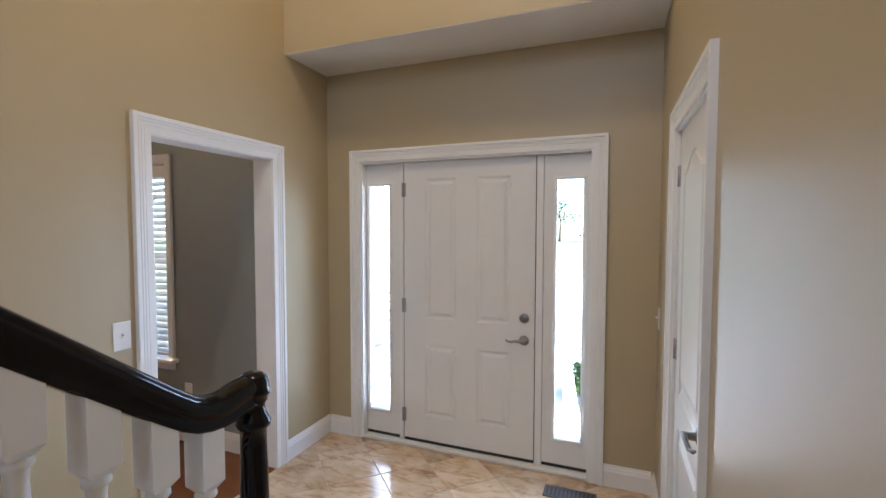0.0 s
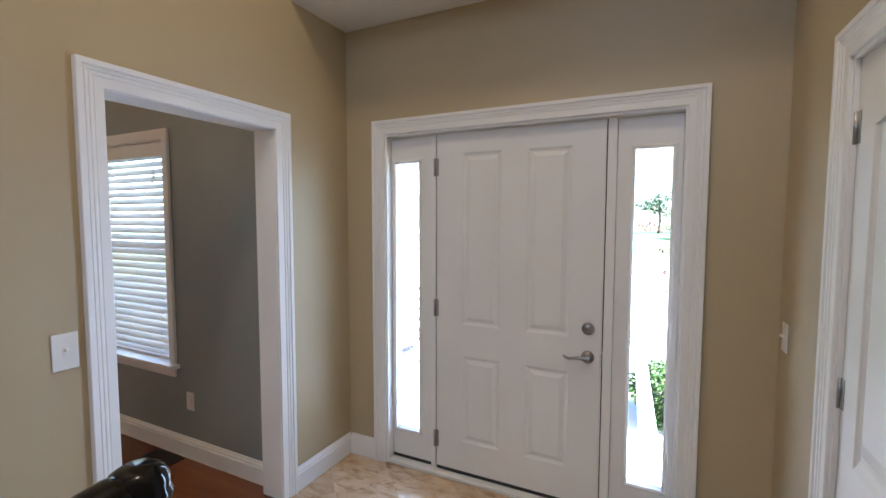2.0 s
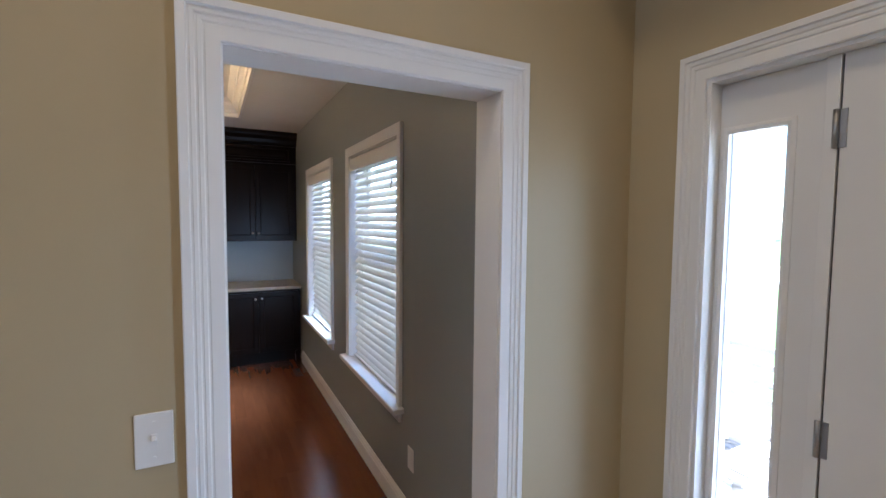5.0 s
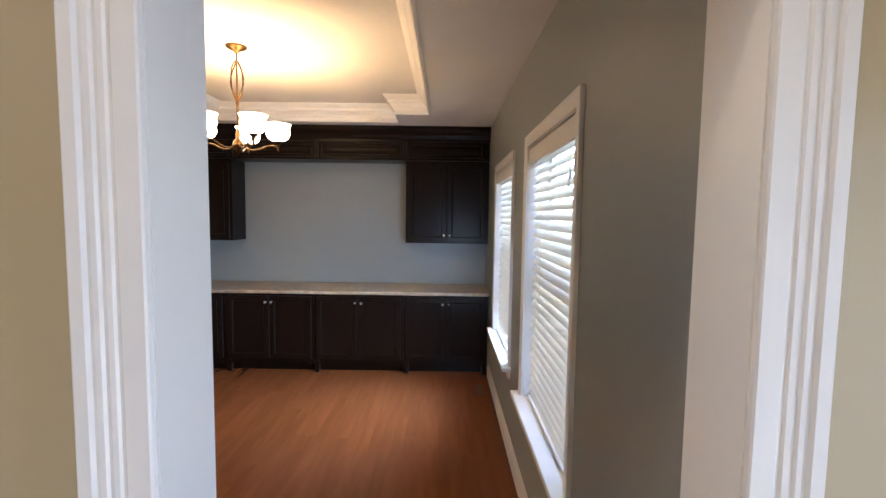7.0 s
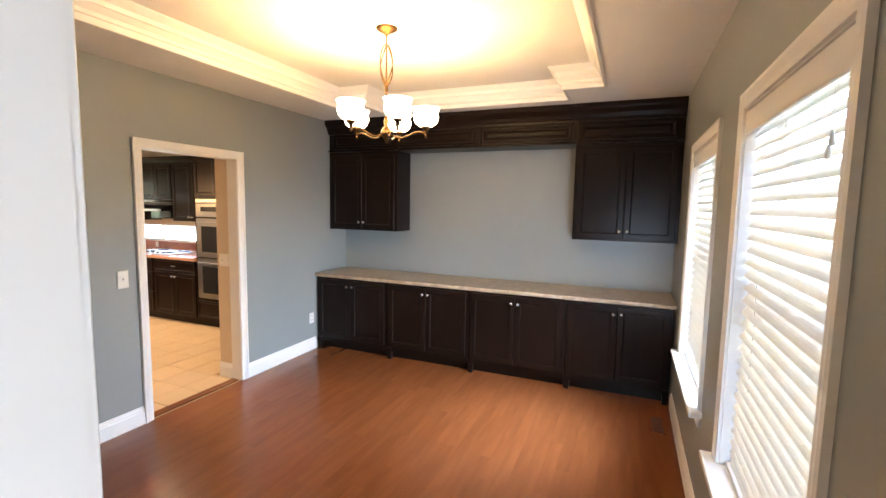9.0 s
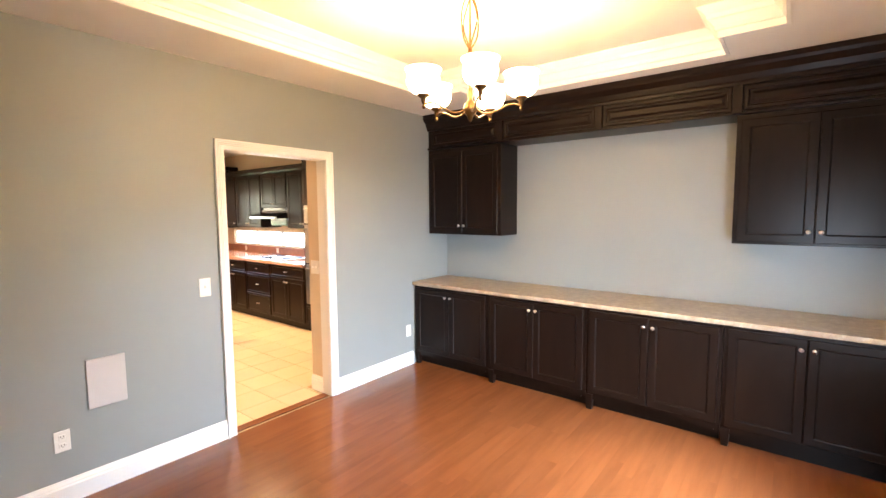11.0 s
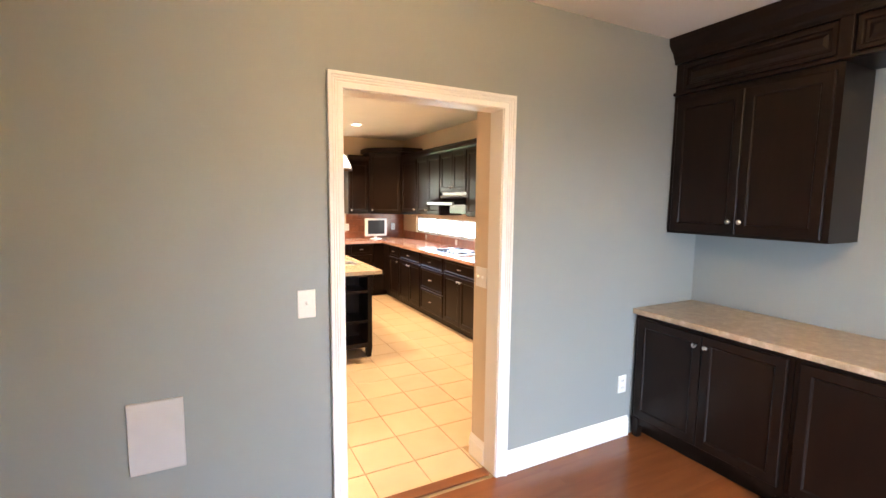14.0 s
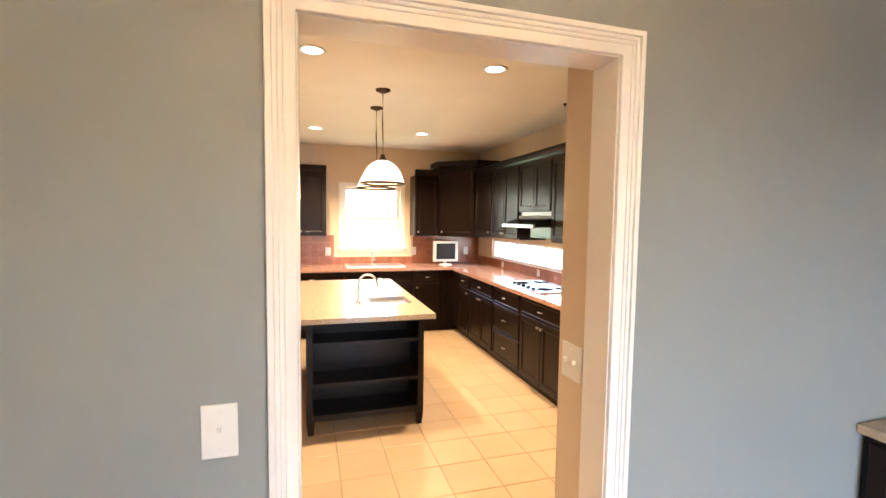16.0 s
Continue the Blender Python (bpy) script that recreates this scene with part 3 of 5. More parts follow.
def front_door():
    d = thing("door_1", (1.12, 0.06, 0), "white four-panel front door, closed, between two glazed sidelights", "door", kind="structure")
    x0, x1, zb, zt, y = 0.6250, 1.5710, 0.045, 2.050, 0.045
    pans = [(0.7910, 1.0240, 0.936, 1.93), (1.1740, 1.4070, 0.936, 1.93), (0.7910, 1.0240, 0.225, 0.748), (1.1740, 1.4070, 0.225, 0.748)]
    part("leaf", slab_with_panels(x0, x1, zb, zt, y, 0.044, pans), DOORW, d)
    part("sweep", boxes((x0, x1, y + 0.004, y + 0.04, 0.022, 0.044)), DARKSLOT, d, "black rubber door sweep")
    part("sill", boxes((F0 + 0.018, F1 - 0.018, 0.0, 0.16, 0.0, 0.02), bevel=0.004), TRIM, d, "white door sill")
    for a, b in ((F0, 0.3120), (0.5790, 0.6390), (1.5590, 1.6330), (1.9000, F1)):
        part("stop", boxes((a + 0.001, b, 0.102, 0.138, 0.0205, 2.051)), TRIM, d)
    for nm, a, b in (("mullion", 0.5870, 0.6190), ("mullion", 1.5770, 1.6210)):
        part(nm, boxes((a, b, 0.0435, 0.14, 0.02, 2.052), bevel=0.002), TRIM, d)
    for a, b, g0, g1 in ((0.3050, 0.5850, 0.3310, 0.5030), (1.6230, 1.9080, 1.7010, 1.8690)):
        y0, y1 = 0.055, 0.10
        part("sidelight_frame", wall_boxes("x", a, b, y0, y1, 0.045, 2.050, [(g0, g1, 0.215, 1.895)]), DOORW, d)
        f = lambda u, z, h: (u, y0 - h, z)
        part("glazing_bead", casing_mesh(f, g0 + 0.004, g1 - 0.004, 0.219, 1.891, 0.022, [(0, 0), (0, 0.006), (0.5, 0.010), (1, 0.004), (1, 0)], True), TRIM, d)
        pane = part("pane", boxes((g0, g1, 0.075, 0.081, 0.215, 1.895)), GLASS, d)
        pane.visible_shadow = False
        part("sweep", boxes((a, b, y0 + 0.004, y0 + 0.03, 0.022, 0.043)), DARKSLOT, d, "black rubber strip")
    for z in (1.857, 1.022, 0.215):
        bm = bmesh.new()
        lathe(bm, [(0.0, z - 0.052), (0.0075, z - 0.05), (0.0075, z + 0.05), (0.0, z + 0.052)], 0.6170, 0.036, 10)
        box(bm, 0.6170, 0.6390, 0.040, 0.046, z - 0.05, z + 0.05)
        part("hinge", bm, HINGE, d, "steel butt hinge")
    bm = bmesh.new()
    lathe(bm, [(0.0, 0), (0.032, 0), (0.032, 0.010), (0.028, 0.016), (0.0, 0.017)], 0, 0, 24)
    box(bm, -0.004, 0.004, -0.014, 0.014, 0.016, 0.028, bevel=0.002)
    bmesh.ops.rotate(bm, verts=bm.verts, cent=(0, 0, 0), matrix=Matrix.Rotation(radians(90), 3, "X"))
    bmesh.ops.translate(bm, verts=bm.verts, vec=(1.5040, y, 0.990))
    part("deadbolt", bm, PEWTER, d, "dull pewter deadbolt")
    lever_set(d, 1.5040, y, 0.842, -1)
    # dark strips stand in for shade in the gaps beside the leaf
    for a in (0.6195, 1.5715):
        part("weatherstrip", boxes((a, a + 0.005, 0.052, 0.10, 0.045, 2.050)), DARKSLOT, d, "dark strip standing in for the shaded gap beside the door")
    part("strike", boxes((1.5715, 1.5765, 0.03, 0.05, 0.80, 0.88)), NICKEL, d)


front_door()


def closet_door():
    d = thing("door_2", (XR + 0.03, -1.01, 0), "white arched two-panel closet door, closed", "door", kind="structure")
    y0, y1, x = CL0 + 0.021, CL1 - 0.021, XR + 0.012
    zb, zt = 0.012, CLH - 0.021
    bm = boxes((x + 0.010, x + 0.035, y0, y1, zb, zt))
    # face with an arched upper and a plain lower panel
    pa, pb = y0 + 0.11, y1 - 0.11
    n = 16
    arch = [(pb + (pa - pb) * i / n, 1.80 + 0.075 * math.sin(math.pi * i / n) ** 2) for i in range(n + 1)]
    upper = [(pa, 0.88), (pb, 0.88)] + arch
    lower = [(pa, 0.22), (pb, 0.22), (pb, 0.74), (pa, 0.74)]
    for outline in (upper, lower):
        cy, cz = sum(p[0] for p in outline) / len(outline), sum(p[1] for p in outline) / len(outline)
        rings = []
        for dd, h in ((0, 0.0), (0.007, 0.005), (0.018, 0.009), (0.026, 0.009), (0.045, 0.001), (0.05, -0.001)):
            ring = []
            for yy, zz in outline:
                ky, kz = 1 - dd / abs((pb - pa) / 2), 1 - dd / (abs(outline[0][1] - outline[2][1]) / 2)
                ring.append(bm.verts.new((x + h, cy + (yy - cy) * ky, cz + (zz - cz) * kz)))
            rings.append(ring)
        k = len(outline)
        for a, b in zip(rings, rings[1:]):
            for i in range(k):
                bm.faces.new((a[i], a[(i + 1) % k], b[(i + 1) % k], b[i]))
        bm.faces.new(rings[-1])
    quads = [(y0, pa, zb, zt), (pb, y1, zb, zt), (pa, pb, zb, 0.22), (pa, pb, 0.74, 0.88)]
    for a, b, c, e in quads:
        bm.faces.new([bm.verts.new(v) for v in ((x, a, c), (x, b, c), (x, b, e), (x, a, e))])
    top = [bm.verts.new((x, yy, zz)) for yy, zz in arch]
    high = [bm.verts.new((x, yy, zt)) for yy, zz in arch]
    for i in range(n):
        bm.faces.new((top[i], top[i + 1], high[i + 1], high[i]))
    part("leaf", bm, DOORW, d)
    for z in (1.81, 1.05, 0.24):
        hb = bmesh.new()
        lathe(hb, [(0.0, z - 0.047), (0.007, z - 0.045), (0.007, z + 0.045), (0.0, z + 0.047)], x - 0.004, y1 + 0.006, 10)
        box(hb, x - 0.002, x + 0.004, y1 - 0.022, y1 + 0.004, z - 0.045, z + 0.045)
        part("hinge", hb, HINGE, d, "steel butt hinge")
    lever_set(d, x, y0 + 0.065, 0.92, 1, "x", -1)
    skewed(d)


closet_door()


# ---- windows ----
def dining_window(name, a, b, label):
    w = thing(name, ((a + b) / 2, YW + 0.07, WZ0), label, "window", kind="structure")
    f = lambda u, z, h: (u, YW - h, z)
    part("casing", casing_mesh(f, a + 0.006, b - 0.006, WZ0 + 0.004, WZ1 - 0.006, 0.062, [(0, 0), (0, 0.012), (0.3, 0.014), (0.75, 0.02), (1.0, 0.018), (1, 0)]), TRIM, w)
    part("window_sill", boxes((a - 0.085, b + 0.085, YW - 0.062, YW + 0.149, WZ0 - 0.026, WZ0 + 0.004), bevel=0.006), TRIM, w, "white painted stool")
    part("apron", boxes((a - 0.05, b + 0.05, YW - 0.016, YW, WZ0 - 0.085, WZ0 - 0.026), bevel=0.003), TRIM, w)
    t = 0.012
    part("reveal", boxes((a, a + t, YW, YW + 0.148, WZ0 + 0.005, WZ1), (b - t, b, YW, YW + 0.148, WZ0 + 0.005, WZ1), (a + t, b - t, YW, YW + 0.149, WZ1 - t, WZ1)), TRIM, w)
    mz = (WZ0 + WZ1) / 2 + 0.02
    for z0, z1, y in ((WZ0 + 0.005, mz + 0.02, YW + 0.095), (mz - 0.02, WZ1 - t, YW + 0.12)):
        fr = wall_boxes("x", a + t, b - t, y, y + 0.022, z0, z1, [(a + 0.06, b - 0.06, z0 + 0.05, z1 - 0.045)])
        part("window_frame", fr, TRIM, w)
        p = part("pane", boxes((a + 0.06, b - 0.06, y + 0.008, y + 0.012, z0 + 0.05, z1 - 0.045)), GLASS, w)
        p.visible_shadow = False
    return w


dining_window("window_1", *WIN[0], "tall double-hung window with cream white casing")
dining_window("window_2", *WIN[1], "tall double-hung window next to the built-in cabinet")


def blind(a, b):
    bl = thing("window_blind", ((a + b) / 2, YW + 0.045, WZ1 - 0.02), "white wooden slatted blind, lowered, slats tilted open", "blind", "window blinds")
    a, b = a + 0.018, b - 0.018
    part("headrail", boxes((a, b, YW + 0.02, YW + 0.07, WZ1 - 0.068, WZ1 - 0.016), bevel=0.003), TRIM, bl)
    part("valance", boxes((a - 0.004, b + 0.004, YW - 0.004, YW + 0.012, WZ1 - 0.108, WZ1 - 0.022), bevel=0.004), TRIM, bl, "cream valance board")
    lo, hi = WZ0 + 0.035, WZ1 - 0.10
    n = 28
    tilt = radians(54)
    me = None
    for i in range(n):
        z = hi - (hi - lo) * i / (n - 1)
        if me is None:
            bm = bmesh.new()
            k = 5
            prof = []
            for j in range(k + 1):
                s = -0.025 + 0.05 * j / k
                prof.append((s, 0.0022 * (1 - (s / 0.025) ** 2)))
            outline = prof + [(s, h - 0.0025) for s, h in reversed(prof)]
            outline = [(s * math.cos(tilt) - h * math.sin(tilt), s * math.sin(tilt) + h * math.cos(tilt)) for s, h in outline]
            prism(bm, outline, "x", a - (a + b) / 2, b - (a + b) / 2)
            me = done("slat", bm, SLAT)
        ob = new("slat", me)
        ob.parent = bl
        ob.location = (0, 0, z - (WZ1 - 0.02))
    part("bottom_rail", boxes((a, b, YW + 0.022, YW + 0.068, WZ0 + 0.006, WZ0 + 0.024), bevel=0.004), TRIM, bl)
    for u in (a + 0.14, b - 0.14):
        part("ladder_cord", boxes((u - 0.0007, u + 0.0007, YW + 0.0443, YW + 0.0457, WZ0 + 0.02, WZ1 - 0.06)), TRIM, bl)
    bm = bmesh.new()
    for u, zz in ((b - 0.13, 1.80), (b - 0.115, 1.83)):
        tube(bm, [(u, YW + 0.012, WZ1 - 0.08), (u + 0.002, YW + 0.010, zz + 0.05), (u, YW + 0.010, zz + 0.02)], 0.0008, 6)
        lathe(bm, [(0.0, zz + 0.02), (0.004, zz + 0.018), (0.007, zz - 0.005), (0.006, zz - 0.014), (0.0, zz - 0.016)], u, YW + 0.010, 8)
    part("pull_cord", bm, TRIM, bl, "grey cords with small tassels")


for a, b in WIN:
    blind(a, b)


def kitchen_window():
    w = thing("window_3", (-2.985, YB, KWZ0), "white double-hung kitchen window over the sink", "window", kind="structure")
    f = lambda u, z, h: (u, YB + h, z)
    part("casing", casing_mesh(f, KW0, KW1, KWZ0, KWZ1, 0.065, [(0, 0), (0, 0.012), (0.5, 0.018), (1, 0.016), (1, 0)]), TRIM, w)
    part("window_sill", boxes((KW0 - 0.085, KW1 + 0.085, YB - 0.149, YB + 0.05, KWZ0 - 0.026, KWZ0 + 0.004), bevel=0.005), TRIM, w)
    part("apron", boxes((KW0 - 0.06, KW1 + 0.06, YB, YB + 0.015, KWZ0 - 0.07, KWZ0 - 0.026)), TRIM, w)
    mz = 1.57
    for z0, z1, y in ((KWZ0 + 0.005, mz + 0.02, YB - 0.07), (mz - 0.015, KWZ1, YB - 0.1)):
        part("window_frame", wall_boxes("x", KW0, KW1, y, y + 0.025, z0, z1, [(KW0 + 0.045, KW1 - 0.045, z0 + 0.04, z1 - 0.035)]), TRIM, w)
        p = part("pane", boxes((KW0 + 0.045, KW1 - 0.045, y + 0.01, y + 0.014, z0 + 0.04, z1 - 0.035)), GLASS, w)
        p.visible_shadow = False
    s = thing("window_4", (XK, (ST0 + ST1) / 2, SZ0), "low strip window above the kitchen counter", "window", kind="structure")
    holes = [(ST0 + 0.03, -8.46, SZ0 + 0.03, SZ1 - 0.03), (-8.42, -7.70, SZ0 + 0.03, SZ1 - 0.03), (-7.66, ST1 - 0.03, SZ0 + 0.03, SZ1 - 0.03)]
    part("window_frame", wall_boxes("y", ST0, ST1, XK - 0.06, XK - 0.03, SZ0, SZ1, holes), TRIM, s)
    for a, b, c, e in holes:
        p = part("pane", boxes((XK - 0.048, XK - 0.044, a, b, c, e)), GLASS, s)
        p.visible_shadow = False


kitchen_window()


# ---- wall plates, registers and small fixtures ----
def plate(name, at, face, label, category, kind="toggle", w=0.072, h=0.118):
    """A cover plate on a wall. face: the way that it looks, '+x', '-x', '+y' or '-y'."""
    ob = thing(name, at, label, category)
    turn = {"-y": 0, "+x": 90, "+y": 180, "-x": 270}[face]

    def put(nm, bm, mat, lab=""):
        bmesh.ops.rotate(bm, verts=bm.verts, cent=(0, 0, 0), matrix=Matrix.Rotation(radians(turn), 3, "Z"))
        bmesh.ops.translate(bm, verts=bm.verts, vec=at)
        part(nm, bm, mat, ob, lab)
    put("cover", boxes((-w / 2, w / 2, -0.014 if kind == "blank" else -0.006, 0.0, -h / 2, h / 2), bevel=0.0025), PANEL if kind == "blank" else PLASTIC)
    if kind == "toggle":
        put("bezel", boxes((-0.006, 0.006, -0.008, -0.005, -0.014, 0.014)), TRIM)
        bm = boxes((-0.004, 0.004, -0.022, -0.006, -0.005, 0.005), bevel=0.001)
        bmesh.ops.rotate(bm, verts=bm.verts, cent=(0, 0, 0), matrix=Matrix.Rotation(radians(-22), 3, "X"))
        put("toggle", bm, PLASTIC)
    elif kind == "rocker":
        put("rocker", boxes((-0.016, 0.016, -0.009, -0.005, -0.033, 0.033), bevel=0.002), PLASTIC)
    elif kind == "double":
        for u in (-0.023, 0.023):
            bm = boxes((u - 0.004, u + 0.004, -0.02, -0.006, -0.005, 0.009), bevel=0.001)
            put("toggle", bm, PLASTIC)
    elif kind == "outlet":
        for z in (-0.024, 0.024):
            put("socket", boxes((-0.016, 0.016, -0.0085, -0.005, z - 0.014, z + 0.014), bevel=0.003), PLASTIC)
            put("slot", boxes((-0.008, -0.0055, -0.0092, -0.008, z - 0.002, z + 0.008), (0.0055, 0.008, -0.0092, -0.008, z - 0.002, z + 0.008), (-0.002, 0.002, -0.0092, -0.008, z - 0.010, z - 0.006)), DARKSLOT)
    for z in (-0.042, 0.042):
        if kind != "blank":
            put("screw", boxes((-0.003, 0.003, -0.0075, -0.0055, z - 0.003, z + 0.003)), PLASTIC)
    return ob


plate("light_switch", (0.0, -1.549, 1.095), "+x", "white toggle switch on the tan wall by the opening", "switch", w=0.078, h=0.128)
skewed(plate("light_switch", (XR, -0.10, 1.075), "-x", "white toggle switch on the tan wall by the closet", "switch"))
plate("light_switch", (-1.909, YK, 1.103), "+y", "white toggle switch on the grey-blue wall by the doorway", "switch", "toggle", w=0.076, h=0.124)
plate("light_switch", (KD0 - 0.002, YK - KT - 0.075, 1.12), "+x", "white double toggle switch on the tan wall end", "switch", "double", w=0.116)
plate("wall_outlet", (-1.111, YK, 0.358), "+y", "white duplex outlet low on the grey-blue wall", "outlet", "outlet")
plate("wall_outlet", (-3.927, YK, 0.365), "+y", "white duplex outlet beside the built-in cabinet", "outlet", "outlet")
plate("wall_outlet", (-0.86, YW, 0.38), "-y", "white outlet plate below the window wall", "outlet", "rocker")
plate("access_panel", (-1.331, YK, 0.636), "+y", "rectangular pale grey access panel on the grey-blue wall", "panel", "blank", w=0.188, h=0.285)


def register(at, long_x, long_y, label, material):
    v = thing("floor_register", at, label, "vent", "floor registers")
    x, y, _ = at
    a, b = long_x / 2, long_y / 2
    part("frame", wall_boxes("x", x - a, x + a, y - b, y + b, 0.0005, 0.006, []), material, v)
    n = 12
    along_x = long_x > long_y
    for i in range(n):
        t = -0.43 + 0.86 * i / (n - 1)
        if along_x:
            part("slot", boxes((x + t * long_x - 0.004, x + t * long_x + 0.004, y - b * 0.72, y + b * 0.72, 0.005, 0.0072)), DARKSLOT, v)
        else:
            part("slot", boxes((x - a * 0.72, x + a * 0.72, y + t * long_y - 0.004, y + t * long_y + 0.004, 0.005, 0.0072)), DARKSLOT, v)


register((1.83, -0.195, 0), 0.30, 0.12, "brown metal floor register in the tiled floor", REGISTER)
register((-1.04, -0.615, 0), 0.28, 0.11, "dark metal floor register in the wooden floor", BRONZE)
register((-3.605, -0.65, 0), 0.28, 0.11, "dark metal floor register by the cabinets", PLANK)


# ---- staircase with balustrade ----
RX, RUN, RISE, Y0 = 1.17, 0.25, 0.188, -2.06


def staircase():
    st = thing("staircase", (0.6, -2.04, 0), "staircase with white risers along the tan wall", "stairs", kind="structure")
    for i in range(13):
        y = Y0 - 0.02 - RUN * i
        part("riser", boxes((0.02, 1.24, y - 0.02, y, RISE * i, RISE * (i + 1) - 0.03)), TRIM, st)
        part("tread", boxes((0.02, 1.26, y - RUN - 0.019, y + 0.025, RISE * (i + 1) - 0.03, RISE * (i + 1)), bevel=0.008), PLANK, st)
        part("stringer", boxes((0.02, 1.235, y - RUN - 0.02, y - 0.021, 0, RISE * (i + 1) - 0.03)), TRIM, st)


staircase()


def rail_top(y):
    """Height of the handrail's middle over the plan."""
    return 1.355 + (-2.415 - y) * 0.78


def balustrade():
    bl = thing("balustrade", (RX, -1.965, 0), "glossy black handrail on white turned balusters", "railing")
    pts = []
    for i in range(12):
        y = -2.24 - 0.30 * (11 - i)
        pts.append((RX, y, rail_top(y)))
    pts += [(RX, -2.205, 1.192), (RX, -2.175, 1.170), (RX, -2.145, 1.154), (RX, -2.115, 1.145), (RX, -2.085, 1.141), (RX, -2.055, 1.143), (RX, -2.025, 1.150), (RX, -2.000, 1.153), (RX, -1.975, 1.152)]
    sec = [(-0.031, -0.040), (0.031, -0.040), (0.033, -0.032), (0.028, -0.018), (0.033, -0.008), (0.036, 0.006), (0.034, 0.020), (0.024, 0.033), (0.010, 0.039),
           (-0.010, 0.039), (-0.024, 0.033), (-0.034, 0.020), (-0.036, 0.006), (-0.033, -0.008), (-0.028, -0.018), (-0.033, -0.032)]
    part("handrail", tube(bmesh.new(), pts, 0.03, section=sec), BLACK, bl, "glossy black gooseneck handrail")
    bm = bmesh.new()
    cy = -1.965
    lathe(bm, [(0.0, 1.196), (0.024, 1.194), (0.036, 1.186), (0.042, 1.172), (0.041, 1.160), (0.045, 1.150), (0.044, 1.138), (0.036, 1.132), (0.037, 1.120), (0.031, 1.112), (0.030, 1.100),
               (0.034, 1.088), (0.042, 1.074), (0.046, 1.064), (0.044, 1.052), (0.034, 1.046), (0.034, 1.00), (0.041, 0.70), (0.041, 0.66), (0.046, 0.62), (0.044, 0.60), (0.05, 0.58), (0.05, 0.0), (0.0, 0.0)], RX, cy, 24)
    part("newel_post", bm, BLACK, bl, "glossy black turned newel post")
    y = -2.117
    while y > -3.4:
        step = max(0, int((Y0 - 0.02 - y) / RUN)) + 1
        foot = RISE * step
        top = (rail_top(y) if y < -2.20 else 1.148) - 0.048
        sq = top - 0.125
        b = bmesh.new()
        w = 0.030
        slope = 0.78 * w if y < -2.20 else 0.0
        lo, hi = [], []
        for dx, dy in ((-w, -w), (w, -w), (w, w), (-w, w)):
            lo.append(b.verts.new((RX + dx, y + dy, sq)))
            hi.append(b.verts.new((RX + dx, y + dy, top - slope * (dy / w) + 0.01)))
        for i in range(4):
            b.faces.new((lo[i], lo[(i + 1) % 4], hi[(i + 1) % 4], hi[i]))
        b.faces.new(hi)
        ch = [b.verts.new((RX + dx * 0.55, y + dy * 0.55, sq - 0.018)) for dx, dy in ((-w, -w), (w, -w), (w, w), (-w, w))]
        for i in range(4):
            b.faces.new((ch[i], ch[(i + 1) % 4], lo[(i + 1) % 4], lo[i]))
        lathe(b, [(0.0, sq - 0.010), (0.018, sq - 0.016), (0.025, sq - 0.024), (0.025, sq - 0.031), (0.018, sq - 0.038), (0.0165, sq - 0.06), (0.0195, sq - 0.18), (0.0245, max(foot + 0.2, sq - 0.36)), (0.025, foot + 0.16), (0.019, foot + 0.14), (0.024, foot + 0.125), (0.0, foot + 0.12)], RX, y, 16)
        box(b, RX - w, RX + w, y - w, y + w, foot, foot + 0.125)
        part("baluster", b, TRIM, bl, "white painted turned baluster")
        y -= 0.118


balustrade()


# ---- cabinet joinery ----
def shaker_face(along, u0, u1, z0, z1, face, out, rail=0.058, deep=0.009, raised=False):
    """A framed door or drawer front. along: the axis ('x' or 'y') that u runs on; face: where its front stands; out: +1 or -1."""
    bm = bmesh.new()

    def at(u, z, h):
        return (u, face + out * h, z) if along == "x" else (face + out * h, u, z)
    steps = [(0.0, -0.019), (0.0, -0.003), (0.004, 0.0), (rail - 0.010, 0.0), (rail - 0.004, -0.003), (rail, -deep), (rail + 0.012, -deep)]
    if raised:
        steps += [(rail + 0.030, -0.002), (rail + 0.034, -0.002)]
    rings = []
    for d, h in steps:
        rings.append([bm.verts.new(at(u, z, h)) for u, z in ((u0 + d, z0 + d), (u1 - d, z0 + d), (u1 - d, z1 - d), (u0 + d, z1 - d))])
    for a, b in zip(rings, rings[1:]):
        for i in range(4):
            bm.faces.new((a[i], a[(i + 1) % 4], b[(i + 1) % 4], b[i]))
    bm.faces.new(rings[-1])
    bm.faces.new(rings[0][::-1])
    return bm


def knob(parent, along, u, z, face, out):
    bm = bmesh.new()
    lathe(bm, [(0.0, 0), (0.007, 0.0), (0.006, 0.010), (0.013, 0.017), (0.0145, 0.023), (0.011, 0.028), (0.0, 0.030)], 0, 0, 14)
    if along == "y":
        bmesh.ops.rotate(bm, verts=bm.verts, cent=(0, 0, 0), matrix=Matrix.Rotation(radians(90 * out), 3, "Y"))
        bmesh.ops.translate(bm, verts=bm.verts, vec=(face, u, z))
    else:
        bmesh.ops.rotate(bm, verts=bm.verts, cent=(0, 0, 0), matrix=Matrix.Rotation(radians(-90 * out), 3, "X"))
        bmesh.ops.translate(bm, verts=bm.verts, vec=(u, face, z))
    return part("knob", bm, NICKEL, parent, "satin nickel knob")


